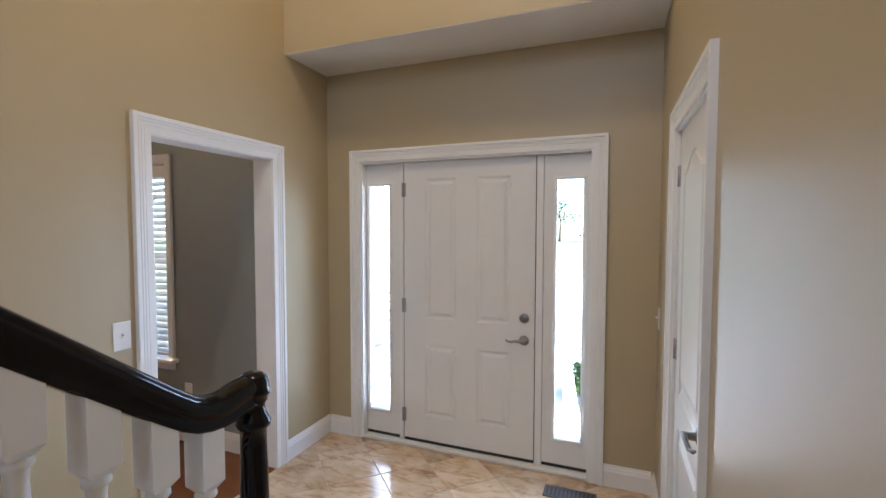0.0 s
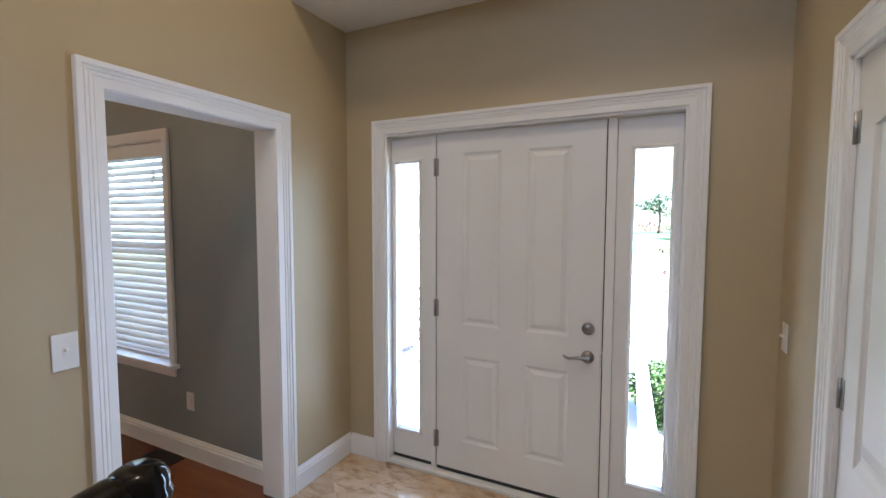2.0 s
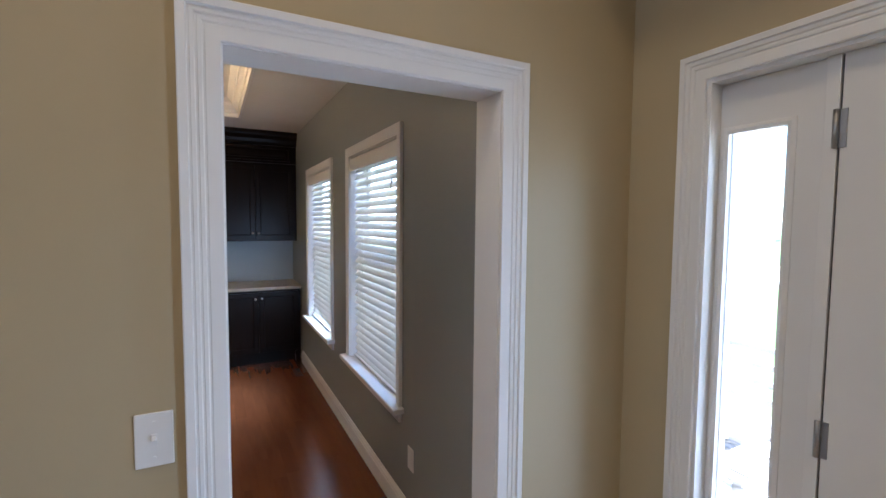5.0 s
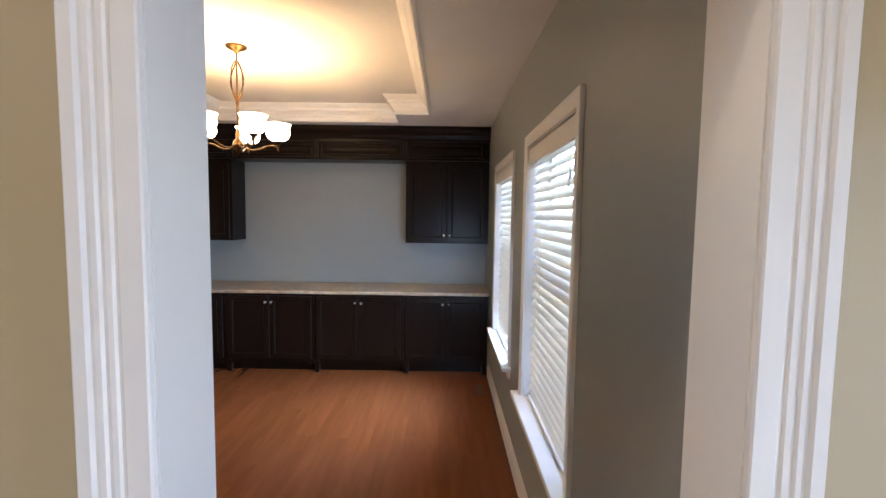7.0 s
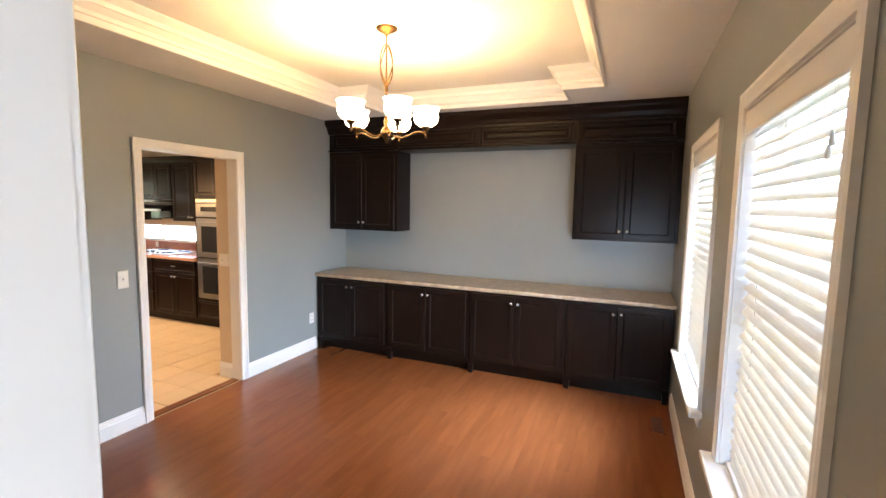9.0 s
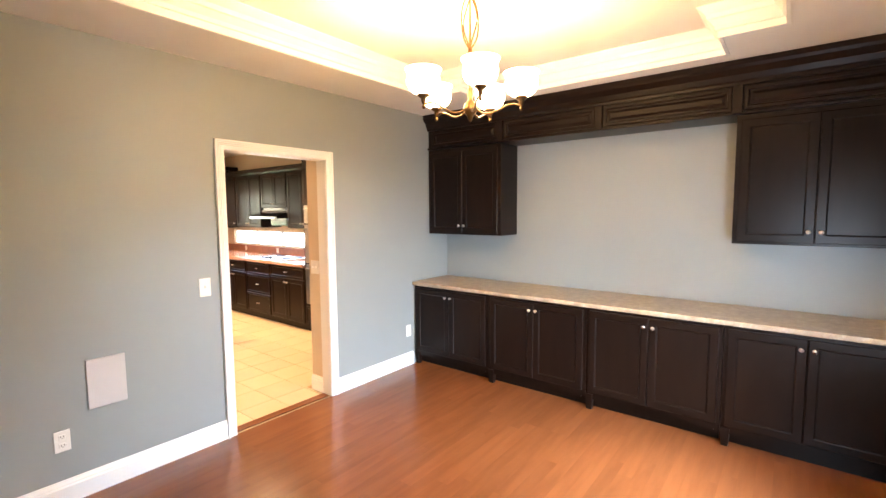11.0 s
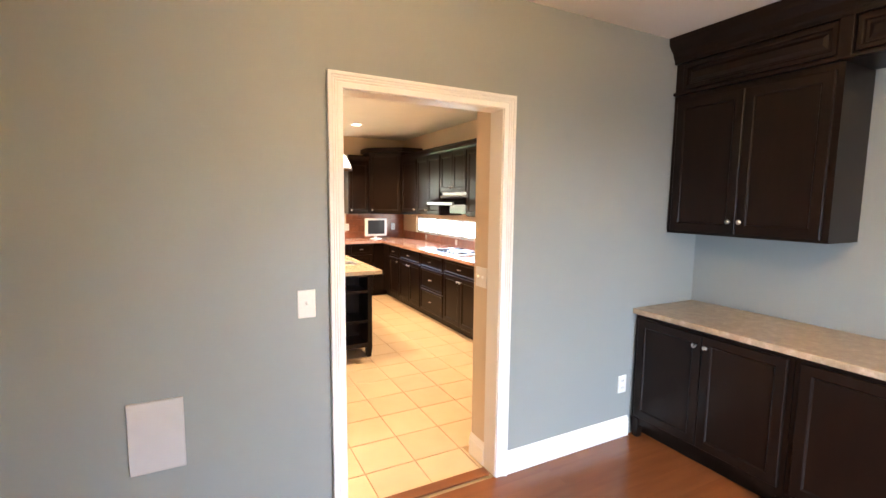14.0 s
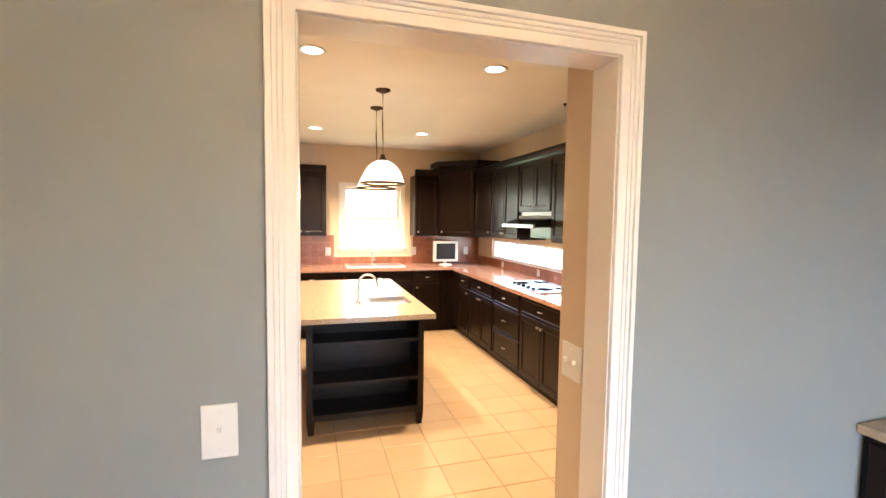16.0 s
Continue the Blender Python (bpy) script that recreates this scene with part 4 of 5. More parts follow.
def pull(parent, along, u, z, face, out, half=0.03):
    """A small cup or bar pull."""
    bm = bmesh.new()
    if along == "y":
        tube(bm, [(face, u - half, z), (face + out * 0.022, u - half * 0.8, z + 0.002), (face + out * 0.026, u, z + 0.003), (face + out * 0.022, u + half * 0.8, z + 0.002), (face, u + half, z)], 0.006, 8)
    else:
        tube(bm, [(u - half, face, z), (u - half * 0.8, face + out * 0.022, z), (u, face + out * 0.026, z), (u + half * 0.8, face + out * 0.022, z), (u + half, face, z)], 0.006, 8)
    return part("pull", bm, NICKEL, parent, "satin nickel pull")


# ---- dining room: built-in sideboard wall ----
CF = -4.025          # front of the base cabinets
CTZ = 0.873          # top of the counter
BY = [-4.195, -3.285, -2.36, -1.425, -0.545]


def base_unit(y0, y1, last, label):
    c = thing("base_cabinet", (-4.325, (y0 + y1) / 2, 0), label, "cabinet", "dining base cabinets")
    part("body", boxes((XF + 0.004, CF - 0.02, y0 + 0.002, y1 - 0.002, 0.13, CTZ - 0.037)), ESPRESSO, c)
    st = 0.036
    fr = boxes((CF - 0.02, CF, y0 + 0.002, y0 + st, 0.10, CTZ - 0.037), (CF - 0.02, CF, y1 - st, y1 - 0.002, 0.10, CTZ - 0.037), (CF - 0.02, CF, y0 + st, y1 - st, CTZ - 0.075, CTZ - 0.037))
    part("face_frame", fr, ESPRESSO, c)
    # apron with a shallow curve
    n = 14
    lower = [(y0 + st + (y1 - y0 - 2 * st) * i / n, 0.085 + 0.035 * min(1, 3.2 * min(i / n, 1 - i / n))) for i in range(n + 1)]
    part("apron", prism(bmesh.new(), lower + [(y1 - st, 0.145), (y0 + st, 0.145)], "x", CF - 0.02, CF - 0.002), ESPRESSO, c)
    for y in [y0 + 0.03] + ([y1 - 0.03] if last else []):
        bm = bmesh.new()
        lo, hi = [], []
        for dx, dy in ((-1, -1), (1, -1), (1, 1), (-1, 1)):
            hi.append(bm.verts.new((CF - 0.022 + dx * 0.030, y + dy * 0.030, 0.13)))
            lo.append(bm.verts.new((CF - 0.022 + dx * 0.020, y + dy * 0.020, 0.0)))
        for i in range(4):
            bm.faces.new((lo[i], lo[(i + 1) % 4], hi[(i + 1) % 4], hi[i]))
        bm.faces.new(lo)
        bm.faces.new(hi)
        part("foot", bm, ESPRESSO, c, "tapered dark foot")
    part("kick", boxes((CF - 0.10, CF - 0.085, y0 + 0.01, y1 - 0.01, 0.0, 0.13)), ESPRESSO, c)
    mid = (y0 + y1) / 2
    for a, b, k in ((y0 + st - 0.01, mid - 0.002, mid - 0.032), (mid + 0.002, y1 - st + 0.01, mid + 0.032)):
        d = part("door", shaker_face("y", a, b, 0.148, CTZ - 0.062, CF + 0.019, 1), ESPRESSO, c)
        knob(d, "y", k, 0.747, CF + 0.019, 1)


for i in range(4):
    base_unit(BY[i], BY[i + 1], i == 3, "dark espresso two-door base cabinet with tapered feet under the granite")

tagged(new("sideboard_counter", done("sideboard_counter", boxes((XF + 0.002, CF + 0.035, YK + 0.003, YW - 0.003, CTZ - 0.036, CTZ), bevel=0.006), GRANITE)), "speckled beige granite counter on the base cabinets", "counter")

UF = -4.278          # front of the wall cabinets


def upper_unit(y0, y1, label):
    c = thing("wall_cabinet", (-4.44, (y0 + y1) / 2, 1.364), label, "cabinet", "dining wall cabinets")
    part("body", boxes((XF + 0.004, UF - 0.02, y0, y1, 1.364, 2.245)), ESPRESSO, c)
    st = 0.04
    part("face_frame", boxes((UF - 0.02, UF, y0, y0 + st, 1.364, 2.245), (UF - 0.02, UF, y1 - st, y1, 1.364, 2.245), (UF - 0.02, UF, y0 + st, y1 - st, 2.19, 2.245), (UF - 0.02, UF, y0 + st, y1 - st, 1.364, 1.404)), ESPRESSO, c)
    mid = (y0 + y1) / 2
    for a, b, k in ((y0 + 0.03, mid - 0.002, mid - 0.032), (mid + 0.002, y1 - 0.03, mid + 0.032)):
        d = part("door", shaker_face("y", a, b, 1.381, 2.21, UF + 0.019, 1), ESPRESSO, c)
        knob(d, "y", k, 1.454, UF + 0.019, 1)


upper_unit(YK + 0.006, -3.308, "dark espresso two-door wall cabinet in the corner by the doorway")
upper_unit(-1.43, YW - 0.006, "dark espresso two-door wall cabinet by the window")


def frieze():
    f = thing("cabinet_frieze", (-4.475, -2.37, 2.25), "dark espresso panelled frieze and crown joining the wall cabinets", "cabinet")
    part("board", boxes((XF + 0.004, UF, YK + 0.006, YW - 0.006, 2.248, H - 0.01)), ESPRESSO, f)
    ys = [YK + 0.03, -3.308, -2.38, -1.43, YW - 0.03]
    for a, b in zip(ys, ys[1:]):
        part("panel", shaker_face("y", a + 0.035, b - 0.035, 2.278, 2.435, UF + 0.019, 1, rail=0.03, deep=0.014, raised=True), ESPRESSO, f)
    for y in ys[1:-1]:
        part("bracket", boxes((UF, UF + 0.032, y - 0.03, y + 0.03, 2.252, 2.445), bevel=0.006), ESPRESSO, f)
    part("lower_rail", boxes((UF - 0.002, UF + 0.026, YK + 0.006, YW - 0.006, 2.249, 2.268), bevel=0.004), ESPRESSO, f)
    crown = [(UF - 0.002, 2.445), (UF + 0.022, 2.445), (UF + 0.024, 2.465), (UF + 0.034, 2.475), (UF + 0.045, 2.51), (UF + 0.080, 2.545), (UF + 0.088, 2.565), (UF + 0.088, H - 0.001), (UF - 0.002, H - 0.001)]
    part("crown", prism(bmesh.new(), crown, "y", YK + 0.004, YW - 0.004), ESPRESSO, f)


# crown outline is (x, z) pushed along y
frieze()


# ---- chandelier ----
def chandelier():
    cx, cy = -2.439, -2.39
    c = thing("chandelier", (cx, cy, TZ), "antique brass five-arm chandelier with lit frosted glass bell shades", "chandelier")
    part("canopy", lathe(bmesh.new(), [(0.0, TZ), (0.068, TZ), (0.066, TZ - 0.010), (0.045, TZ - 0.022), (0.018, TZ - 0.030), (0.012, TZ - 0.045), (0.0, TZ - 0.046)], cx, cy, 28), BRASS, c)
    part("stem", lathe(bmesh.new(), [(0.0, TZ - 0.04), (0.0055, TZ - 0.04), (0.0055, 2.42), (0.010, 2.41), (0.010, 2.38), (0.0065, 2.37), (0.0065, 2.22), (0.012, 2.205), (0.016, 2.18), (0.010, 2.16), (0.030, 2.135), (0.036, 2.115), (0.030, 2.095), (0.016, 2.08), (0.012, 2.065), (0.007, 2.055), (0.0, 2.05)], cx, cy, 20), BRASS, c)
    for i in range(4):
        a = radians(45 + 90 * i)
        pts = []
        for k in range(13):
            t = k / 12
            r = 0.007 + 0.046 * math.sin(math.pi * t) ** 0.8
            b = a + 0.5 * math.sin(math.pi * t)
            pts.append((cx + r * math.cos(b), cy + r * math.sin(b), 2.66 - 0.25 * t))
        part("cage_wire", tube(bmesh.new(), pts, 0.0042, 8), BRASS, c)
    h = Vector((-0.933, -0.359))
    right = Vector((-0.359, 0.933))
    for i in range(5):
        a = radians(24 + 72 * i)
        d = -h * math.cos(a) + right * math.sin(a)
        prof = [(0.02, 2.115), (0.06, 2.092), (0.10, 2.088), (0.14, 2.102), (0.18, 2.122), (0.215, 2.128), (0.245, 2.118), (0.256, 2.128), (0.252, 2.140)]
        arm = part("arm", tube(bmesh.new(), [(cx + d.x * r, cy + d.y * r, z) for r, z in prof], 0.0055, 8), BRASS, c)
        sx, sy = cx + d.x * 0.252, cy + d.y * 0.252
        part("cup", lathe(bmesh.new(), [(0.0, 2.092), (0.006, 2.094), (0.009, 2.104), (0.005, 2.112), (0.009, 2.122), (0.013, 2.132), (0.012, 2.140), (0.028, 2.152), (0.031, 2.166), (0.0, 2.166)], sx, sy, 18), BRASS, arm)
        sh = bmesh.new()
        lathe(sh, [(0.028, 2.160), (0.048, 2.168), (0.068, 2.184), (0.079, 2.208), (0.080, 2.230), (0.075, 2.246), (0.079, 2.262), (0.087, 2.276), (0.083, 2.274), (0.071, 2.246), (0.076, 2.229), (0.075, 2.209), (0.064, 2.187), (0.045, 2.172), (0.026, 2.164)], sx, sy, 24)
        part("shade", sh, SHADE_GLOW, arm, "lit frosted glass bell shade")
        lamp("chandelier_bulb", "POINT", pose(sx, sy, 2.262), 0.40, WARM, size=0.03)


chandelier()


# ---- kitchen ----
KF = -4.050          # front of the right-hand base cabinets
KTOP = 0.912
BF = -9.115          # front of the back base cabinets


def kitchen_base(along, u0, u1, rows, label, sink=False):
    """A base cabinet. rows: 'd' drawer over doors, 'ddd' drawers, 'n' one drawer over one door."""
    wall, face, out = (XK, KF, 1) if along == "y" else (YB, BF, 1)

    def bx(a, b, c, e, z0, z1):
        return (c, e, a, b, z0, z1) if along == "y" else (a, b, c, e, z0, z1)
    mid = (u0 + u1) / 2
    at = (face - 0.3, mid, 0) if along == "y" else (mid, face - 0.3, 0)
    c = thing("kitchen_base_cabinet", at, label, "cabinet", "kitchen base cabinets")
    part("body", boxes(bx(u0 + 0.001, u1 - 0.001, wall + 0.003, face, 0.10, KTOP - 0.04)), ESPRESSO, c)
    part("kick", boxes(bx(u0 + 0.001, u1 - 0.001, wall + 0.05, face - 0.075, 0.0, 0.10)), ESPRESSO, c)
    f = face + 0.019
    if rows == "ddd":
        for z0, z1 in ((0.685, 0.862), (0.405, 0.675), (0.118, 0.395)):
            d = part("drawer", shaker_face(along, u0 + 0.015, u1 - 0.015, z0, z1, f, out, rail=0.03), ESPRESSO, c)
            pull(d, along, mid, (z0 + z1) / 2, f, out, 0.024)
    else:
        d = part("drawer", shaker_face(along, u0 + 0.015, u1 - 0.015, 0.70, 0.862, f, out, rail=0.03), ESPRESSO, c)
        pull(d, along, mid, 0.78, f, out, 0.024)
        if rows == "n":
            d = part("door", shaker_face(along, u0 + 0.015, u1 - 0.015, 0.118, 0.69, f, out), ESPRESSO, c)
            knob(d, along, u1 - 0.05, 0.64, f, out)
        else:
            for a, b, k in ((u0 + 0.015, mid - 0.002, mid - 0.03), (mid + 0.002, u1 - 0.015, mid + 0.03)):
                d = part("door", shaker_face(along, a, b, 0.118, 0.69, f, out), ESPRESSO, c)
                knob(d, along, k, 0.64, f, out)
    return c


LK = "dark espresso kitchen base cabinet with drawer fronts and nickel pulls"
kitchen_base("y", -6.99, -6.16, "d", "dark espresso kitchen base cabinet under the cooktop")
kitchen_base("y", -7.66, -6.99, "ddd", "dark espresso three-drawer kitchen cabinet")
kitchen_base("y", -8.42, -7.66, "d", LK)
kitchen_base("y", -8.84, -8.42, "n", "narrow dark espresso kitchen base cabinet")
kitchen_base("x", -3.865, -3.465, "n", "narrow dark espresso base cabinet beside the sink")
kitchen_base("x", -3.465, -2.535, "d", "dark espresso sink base cabinet")
kitchen_base("x", -2.535, -1.715, "d", LK)
kitchen_base("x", -1.715, -0.895, "d", LK)
cc = thing("corner_base_cabinet", (-4.335, -9.4, 0), "dark espresso blind corner cabinet", "cabinet")
part("body", boxes((XK + 0.003, KF, YB + 0.003, -8.845, 0.10, KTOP - 0.04), (KF + 0.001, -3.870, YB + 0.003, BF, 0.10, KTOP - 0.04)), ESPRESSO, cc)
part("kick", boxes((XK + 0.003, KF - 0.075, YB + 0.003, -8.845, 0, 0.1), (KF - 0.074, -3.870, YB + 0.003, BF - 0.075, 0, 0.1)), ESPRESSO, cc)


def l_counter():
    bm = bmesh.new()
    out = [(XK + 0.002, -6.155), (KF + 0.04, -6.155), (KF + 0.04, BF + 0.04), (-0.895, BF + 0.04), (-0.895, YB + 0.002), (XK + 0.002, YB + 0.002)]
    prism(bm, out, "z", KTOP - 0.039, KTOP)
    return tagged(new("kitchen_counter", done("kitchen_counter", bm, COUNTER_RED)), "rose brown laminate counter running round the corner", "counter")


l_counter()


def cooktop():
    c = thing("cooktop", (-4.355, -7.15, KTOP), "stainless cooktop with black knobs on the counter", "cooktop")
    part("plate", boxes((-4.575, -4.105, -7.56, -6.75, KTOP, KTOP + 0.012), bevel=0.004), STEEL, c)
    for x, y in ((-4.465, -7.38), (-4.465, -6.93), (-4.265, -7.38), (-4.265, -6.93)):
        part("burner", lathe(bmesh.new(), [(0.0, KTOP + 0.012), (0.075, KTOP + 0.012), (0.08, KTOP + 0.018), (0.05, KTOP + 0.026), (0.0, KTOP + 0.028)], x, y, 16), BLACK, c)
    for i in range(5):
        part("knob", lathe(bmesh.new(), [(0.022, KTOP + 0.012), (0.022, KTOP + 0.028), (0.018, KTOP + 0.032), (0.0, KTOP + 0.032)], -4.150, -7.36 + 0.105 * i, 12), BLACK, c, "black cooktop knob")


cooktop()


def oven_tower():
    y0, y1 = -6.155, -5.36
    c = thing("oven_cabinet", (-4.335, -5.75, 0), "dark espresso tall cabinet with built-in double oven", "cabinet")
    part("body", boxes((XK + 0.003, KF, y0, y1, 0.10, 2.26)), ESPRESSO, c)
    part("kick", boxes((XK + 0.05, KF - 0.075, y0, y1, 0.0, 0.10)), ESPRESSO, c)
    f = KF + 0.019
    m = (y0 + y1) / 2
    for a, b in ((y0 + 0.015, m - 0.002), (m + 0.002, y1 - 0.015)):
        part("door", shaker_face("y", a, b, 1.72, 2.22, f, 1), ESPRESSO, c)
    part("drawer", shaker_face("y", y0 + 0.015, y1 - 0.015, 0.13, 0.36, f, 1, rail=0.03), ESPRESSO, c)
    for nm, z0, z1 in (("microwave", 1.46, 1.69), ("upper_oven", 0.94, 1.44), ("lower_oven", 0.40, 0.92)):
        o = part(nm, boxes((KF, KF + 0.03, y0 + 0.05, y1 - 0.05, z0, z1), bevel=0.004), STEEL, c, "stainless steel oven front")
        part("glass", boxes((KF + 0.03, KF + 0.033, y0 + 0.14, y1 - 0.14, z0 + 0.07, z1 - 0.10)), SCREEN, o)
        part("handle", tube(bmesh.new(), [(KF + 0.03, y0 + 0.09, z1 - 0.05), (KF + 0.065, y0 + 0.10, z1 - 0.05), (KF + 0.065, y1 - 0.10, z1 - 0.05), (KF + 0.03, y1 - 0.09, z1 - 0.05)], 0.009, 8), STEEL, o)
    crown(c, "y", y0, y1, KF, 1, 2.26)


def crown(parent, along, u0, u1, face, out, z):
    prof = [(face - out * 0.02, z), (face + out * 0.004, z), (face + out * 0.010, z + 0.02), (face + out * 0.035, z + 0.055), (face + out * 0.045, z + 0.06), (face + out * 0.045, z + 0.075), (face - out * 0.02, z + 0.075)]
    return part("crown", prism(bmesh.new(), prof, along, u0, u1), ESPRESSO, parent, "dark crown molding")


oven_tower()
KU = -4.320          # front of the right-hand wall cabinets
BU = -9.39           # front of the back wall cabinets


def kitchen_upper(along, u0, u1, z0, z1, doors, label):
    wall, face = (XK, KU) if along == "y" else (YB, BU)

    def bx(a, b, c, e, w0, w1):
        return (c, e, a, b, w0, w1) if along == "y" else (a, b, c, e, w0, w1)
    mid = (u0 + u1) / 2
    at = (face - 0.15, mid, z0) if along == "y" else (mid, face - 0.15, z0)
    c = thing("kitchen_wall_cabinet", at, label, "cabinet", "kitchen wall cabinets")
    part("body", boxes(bx(u0 + 0.001, u1 - 0.001, wall + 0.003, face, z0, z1)), ESPRESSO, c)
    f = face + 0.019
    if doors == 1:
        d = part("door", shaker_face(along, u0 + 0.012, u1 - 0.012, z0 + 0.01, z1 - 0.03, f, 1), ESPRESSO, c)
        knob(d, along, u1 - 0.045, z0 + 0.06, f, 1)
    else:
        for a, b, k in ((u0 + 0.012, mid - 0.002, mid - 0.03), (mid + 0.002, u1 - 0.012, mid + 0.03)):
            d = part("door", shaker_face(along, a, b, z0 + 0.01, z1 - 0.03, f, 1), ESPRESSO, c)
            knob(d, along, k, z0 + 0.06, f, 1)
    crown(c, along, u0, u1, face, 1, z1)
    return c


LU = "dark espresso kitchen wall cabinet with crown molding"
kitchen_upper("y", -6.93, -6.16, 1.375, 2.20, 2, LU)
kitchen_upper("y", -7.63, -6.93, 1.67, 2.20, 2, "short dark espresso wall cabinet above the hood")
kitchen_upper("y", -8.40, -7.63, 1.365, 2.20, 2, LU)
kitchen_upper("y", -8.98, -8.40, 1.365, 2.20, 1, LU)
kitchen_upper("x", -3.895, -3.545, 1.335, 2.20, 1, "narrow dark espresso wall cabinet beside the window")
kitchen_upper("x", -2.325, -1.605, 1.335, 2.20, 2, "dark espresso wall cabinet beyond the window")


def corner_upper():
    c = thing("corner_wall_cabinet", (-4.385, -9.45, 1.335), "tall diagonal dark espresso corner wall cabinet", "cabinet")
    out = [(XK + 0.003, YB + 0.003), (-3.900, YB + 0.003), (-3.900, BU), (KU, -8.985), (XK + 0.003, -8.985)]
    part("body", prism(bmesh.new(), out, "z", 1.335, 2.33), ESPRESSO, c)
    cap = [(XK + 0.003, YB + 0.003), (-3.855, YB + 0.003), (-3.855, BU + 0.02), (KU + 0.02, -8.94), (XK + 0.003, -8.94)]
    part("crown", prism(bmesh.new(), cap, "z", 2.33, 2.40), ESPRESSO, c)
    a, b = Vector((-3.900, BU, 0)), Vector((KU, -8.985, 0))
    w = (b - a).length
    bm = shaker_face("x", 0.02, w - 0.02, 1.35, 2.31, 0.019, 1)
    ang = math.atan2(b.y - a.y, b.x - a.x)
    bmesh.ops.rotate(bm, verts=bm.verts, cent=(0, 0, 0), matrix=Matrix.Rotation(ang, 3, "Z"))
    n = Vector((-(b - a).y, (b - a).x, 0)).normalized()
    good = n.dot(Vector((1, 1, 0))) > 0
    if not good:
        bm.free()
        bm = shaker_face("x", 0.02, w - 0.02, 1.35, 2.31, -0.019, -1)
        bmesh.ops.rotate(bm, verts=bm.verts, cent=(0, 0, 0), matrix=Matrix.Rotation(ang, 3, "Z"))
    bmesh.ops.translate(bm, verts=bm.verts, vec=a)
    d = part("door", bm, ESPRESSO, c)
    kb = lathe(bmesh.new(), [(0.0, 1.385), (0.012, 1.388), (0.014, 1.40), (0.012, 1.412), (0.0, 1.415)], a.x + (b.x - a.x) * 0.12 + 0.025, a.y + (b.y - a.y) * 0.12 + 0.025, 12)
    part("knob", kb, NICKEL, d, "satin nickel knob")


corner_upper()


def hood():
    c = thing("range_hood", (-4.385, -7.28, 1.5), "slim stainless and black range hood under the wall cabinet", "hood")
    part("top_band", boxes((XK + 0.004, KU + 0.012, -7.625, -6.935, 1.60, 1.630), bevel=0.002), BRONZE, c, "dark metal band")
    part("filler", boxes((XK + 0.004, KU - 0.01, -7.62, -6.94, 1.631, 1.668)), BLACK, c)
    out = [(XK + 0.004, 1.599), (KU + 0.03, 1.599), (-4.130, 1.545), (-4.125, 1.515), (XK + 0.004, 1.515)]
    part("body", prism(bmesh.new(), out, "y", -7.625, -6.935), BLACK, c, "black hood shell")
    part("front_lip", boxes((-4.140, -4.115, -7.63, -6.93, 1.508, 1.542), bevel=0.004), STEEL, c, "stainless front lip")
    part("chimney_box", boxes((XK + 0.004, -4.385, -7.49, -7.07, 1.40, 1.514)), BLACK, c)


hood()


def faucet(name, x, y, z, high, reach, way, label):
    f = thing(name, (x, y, z), label, "faucet")
    part("base", lathe(bmesh.new(), [(0.0, z), (0.026, z), (0.024, z + 0.012), (0.014, z + 0.03), (0.0, z + 0.032)], x, y, 16), NICKEL, f)
    pts = [(x, y, z + 0.02), (x, y, z + high - reach / 2)]
    for k in range(1, 11):
        a = math.pi * k / 10
        pts.append((x + way[0] * reach / 2 * (1 - math.cos(a)), y + way[1] * reach / 2 * (1 - math.cos(a)), z + high - reach / 2 + reach / 2 * math.sin(a)))
    pts.append((x + way[0] * reach, y + way[1] * reach, z + high - reach / 2 - 0.05))
    part("spout", tube(bmesh.new(), pts, 0.010, 10, up=(way[1], -way[0], 0.01)), NICKEL, f)
    part("handle", tube(bmesh.new(), [(x, y, z + 0.05), (x - way[1] * 0.04, y + way[0] * 0.04, z + 0.065), (x - way[1] * 0.08, y + way[0] * 0.08, z + 0.085)], 0.006, 8), NICKEL, f)


faucet("sink_faucet", -2.965, -9.60, KTOP, 0.20, 0.16, (0, 1), "chrome faucet at the kitchen sink")
faucet("island_faucet", -2.475, -6.72, 0.90, 0.23, 0.15, (-1, 0), "tall chrome gooseneck faucet on the island")


def sink_unit():
    s = thing("kitchen_sink", (-2.975, -9.42, KTOP), "white drop-in sink below the window", "sink")
    part("rim", wall_boxes("x", -3.375, -2.585, -9.66, -9.20, KTOP, KTOP + 0.012, []), PLASTIC, s)
    for a, b in ((-3.345, -3.005), (-2.955, -2.615)):
        part("bowl", boxes((a, b, -9.60, -9.24, KTOP + 0.011, KTOP + 0.0135)), STEEL, s)


sink_unit()


def monitor():
    m = thing("monitor", (-4.015, -9.42, KTOP), "small grey flat monitor standing on the counter", "monitor")
    part("foot", lathe(bmesh.new(), [(0.0, KTOP), (0.10, KTOP), (0.095, KTOP + 0.010), (0.02, KTOP + 0.018), (0.0, KTOP + 0.018)], -4.015, -9.42, 20), PLASTIC, m)
    part("neck", boxes((-4.040, -3.990, -9.445, -9.42, KTOP + 0.012, KTOP + 0.10), bevel=0.004), PLASTIC, m)
    bm = boxes((-4.205, -3.825, -9.43, -9.385, KTOP + 0.05, KTOP + 0.345), bevel=0.01)
    part("housing", bm, HOUSING, m, "silver grey housing")
    part("screen", boxes((-4.160, -3.870, -9.386, -9.382, KTOP + 0.085, KTOP + 0.315)), SCREEN, m, "dark blank screen")


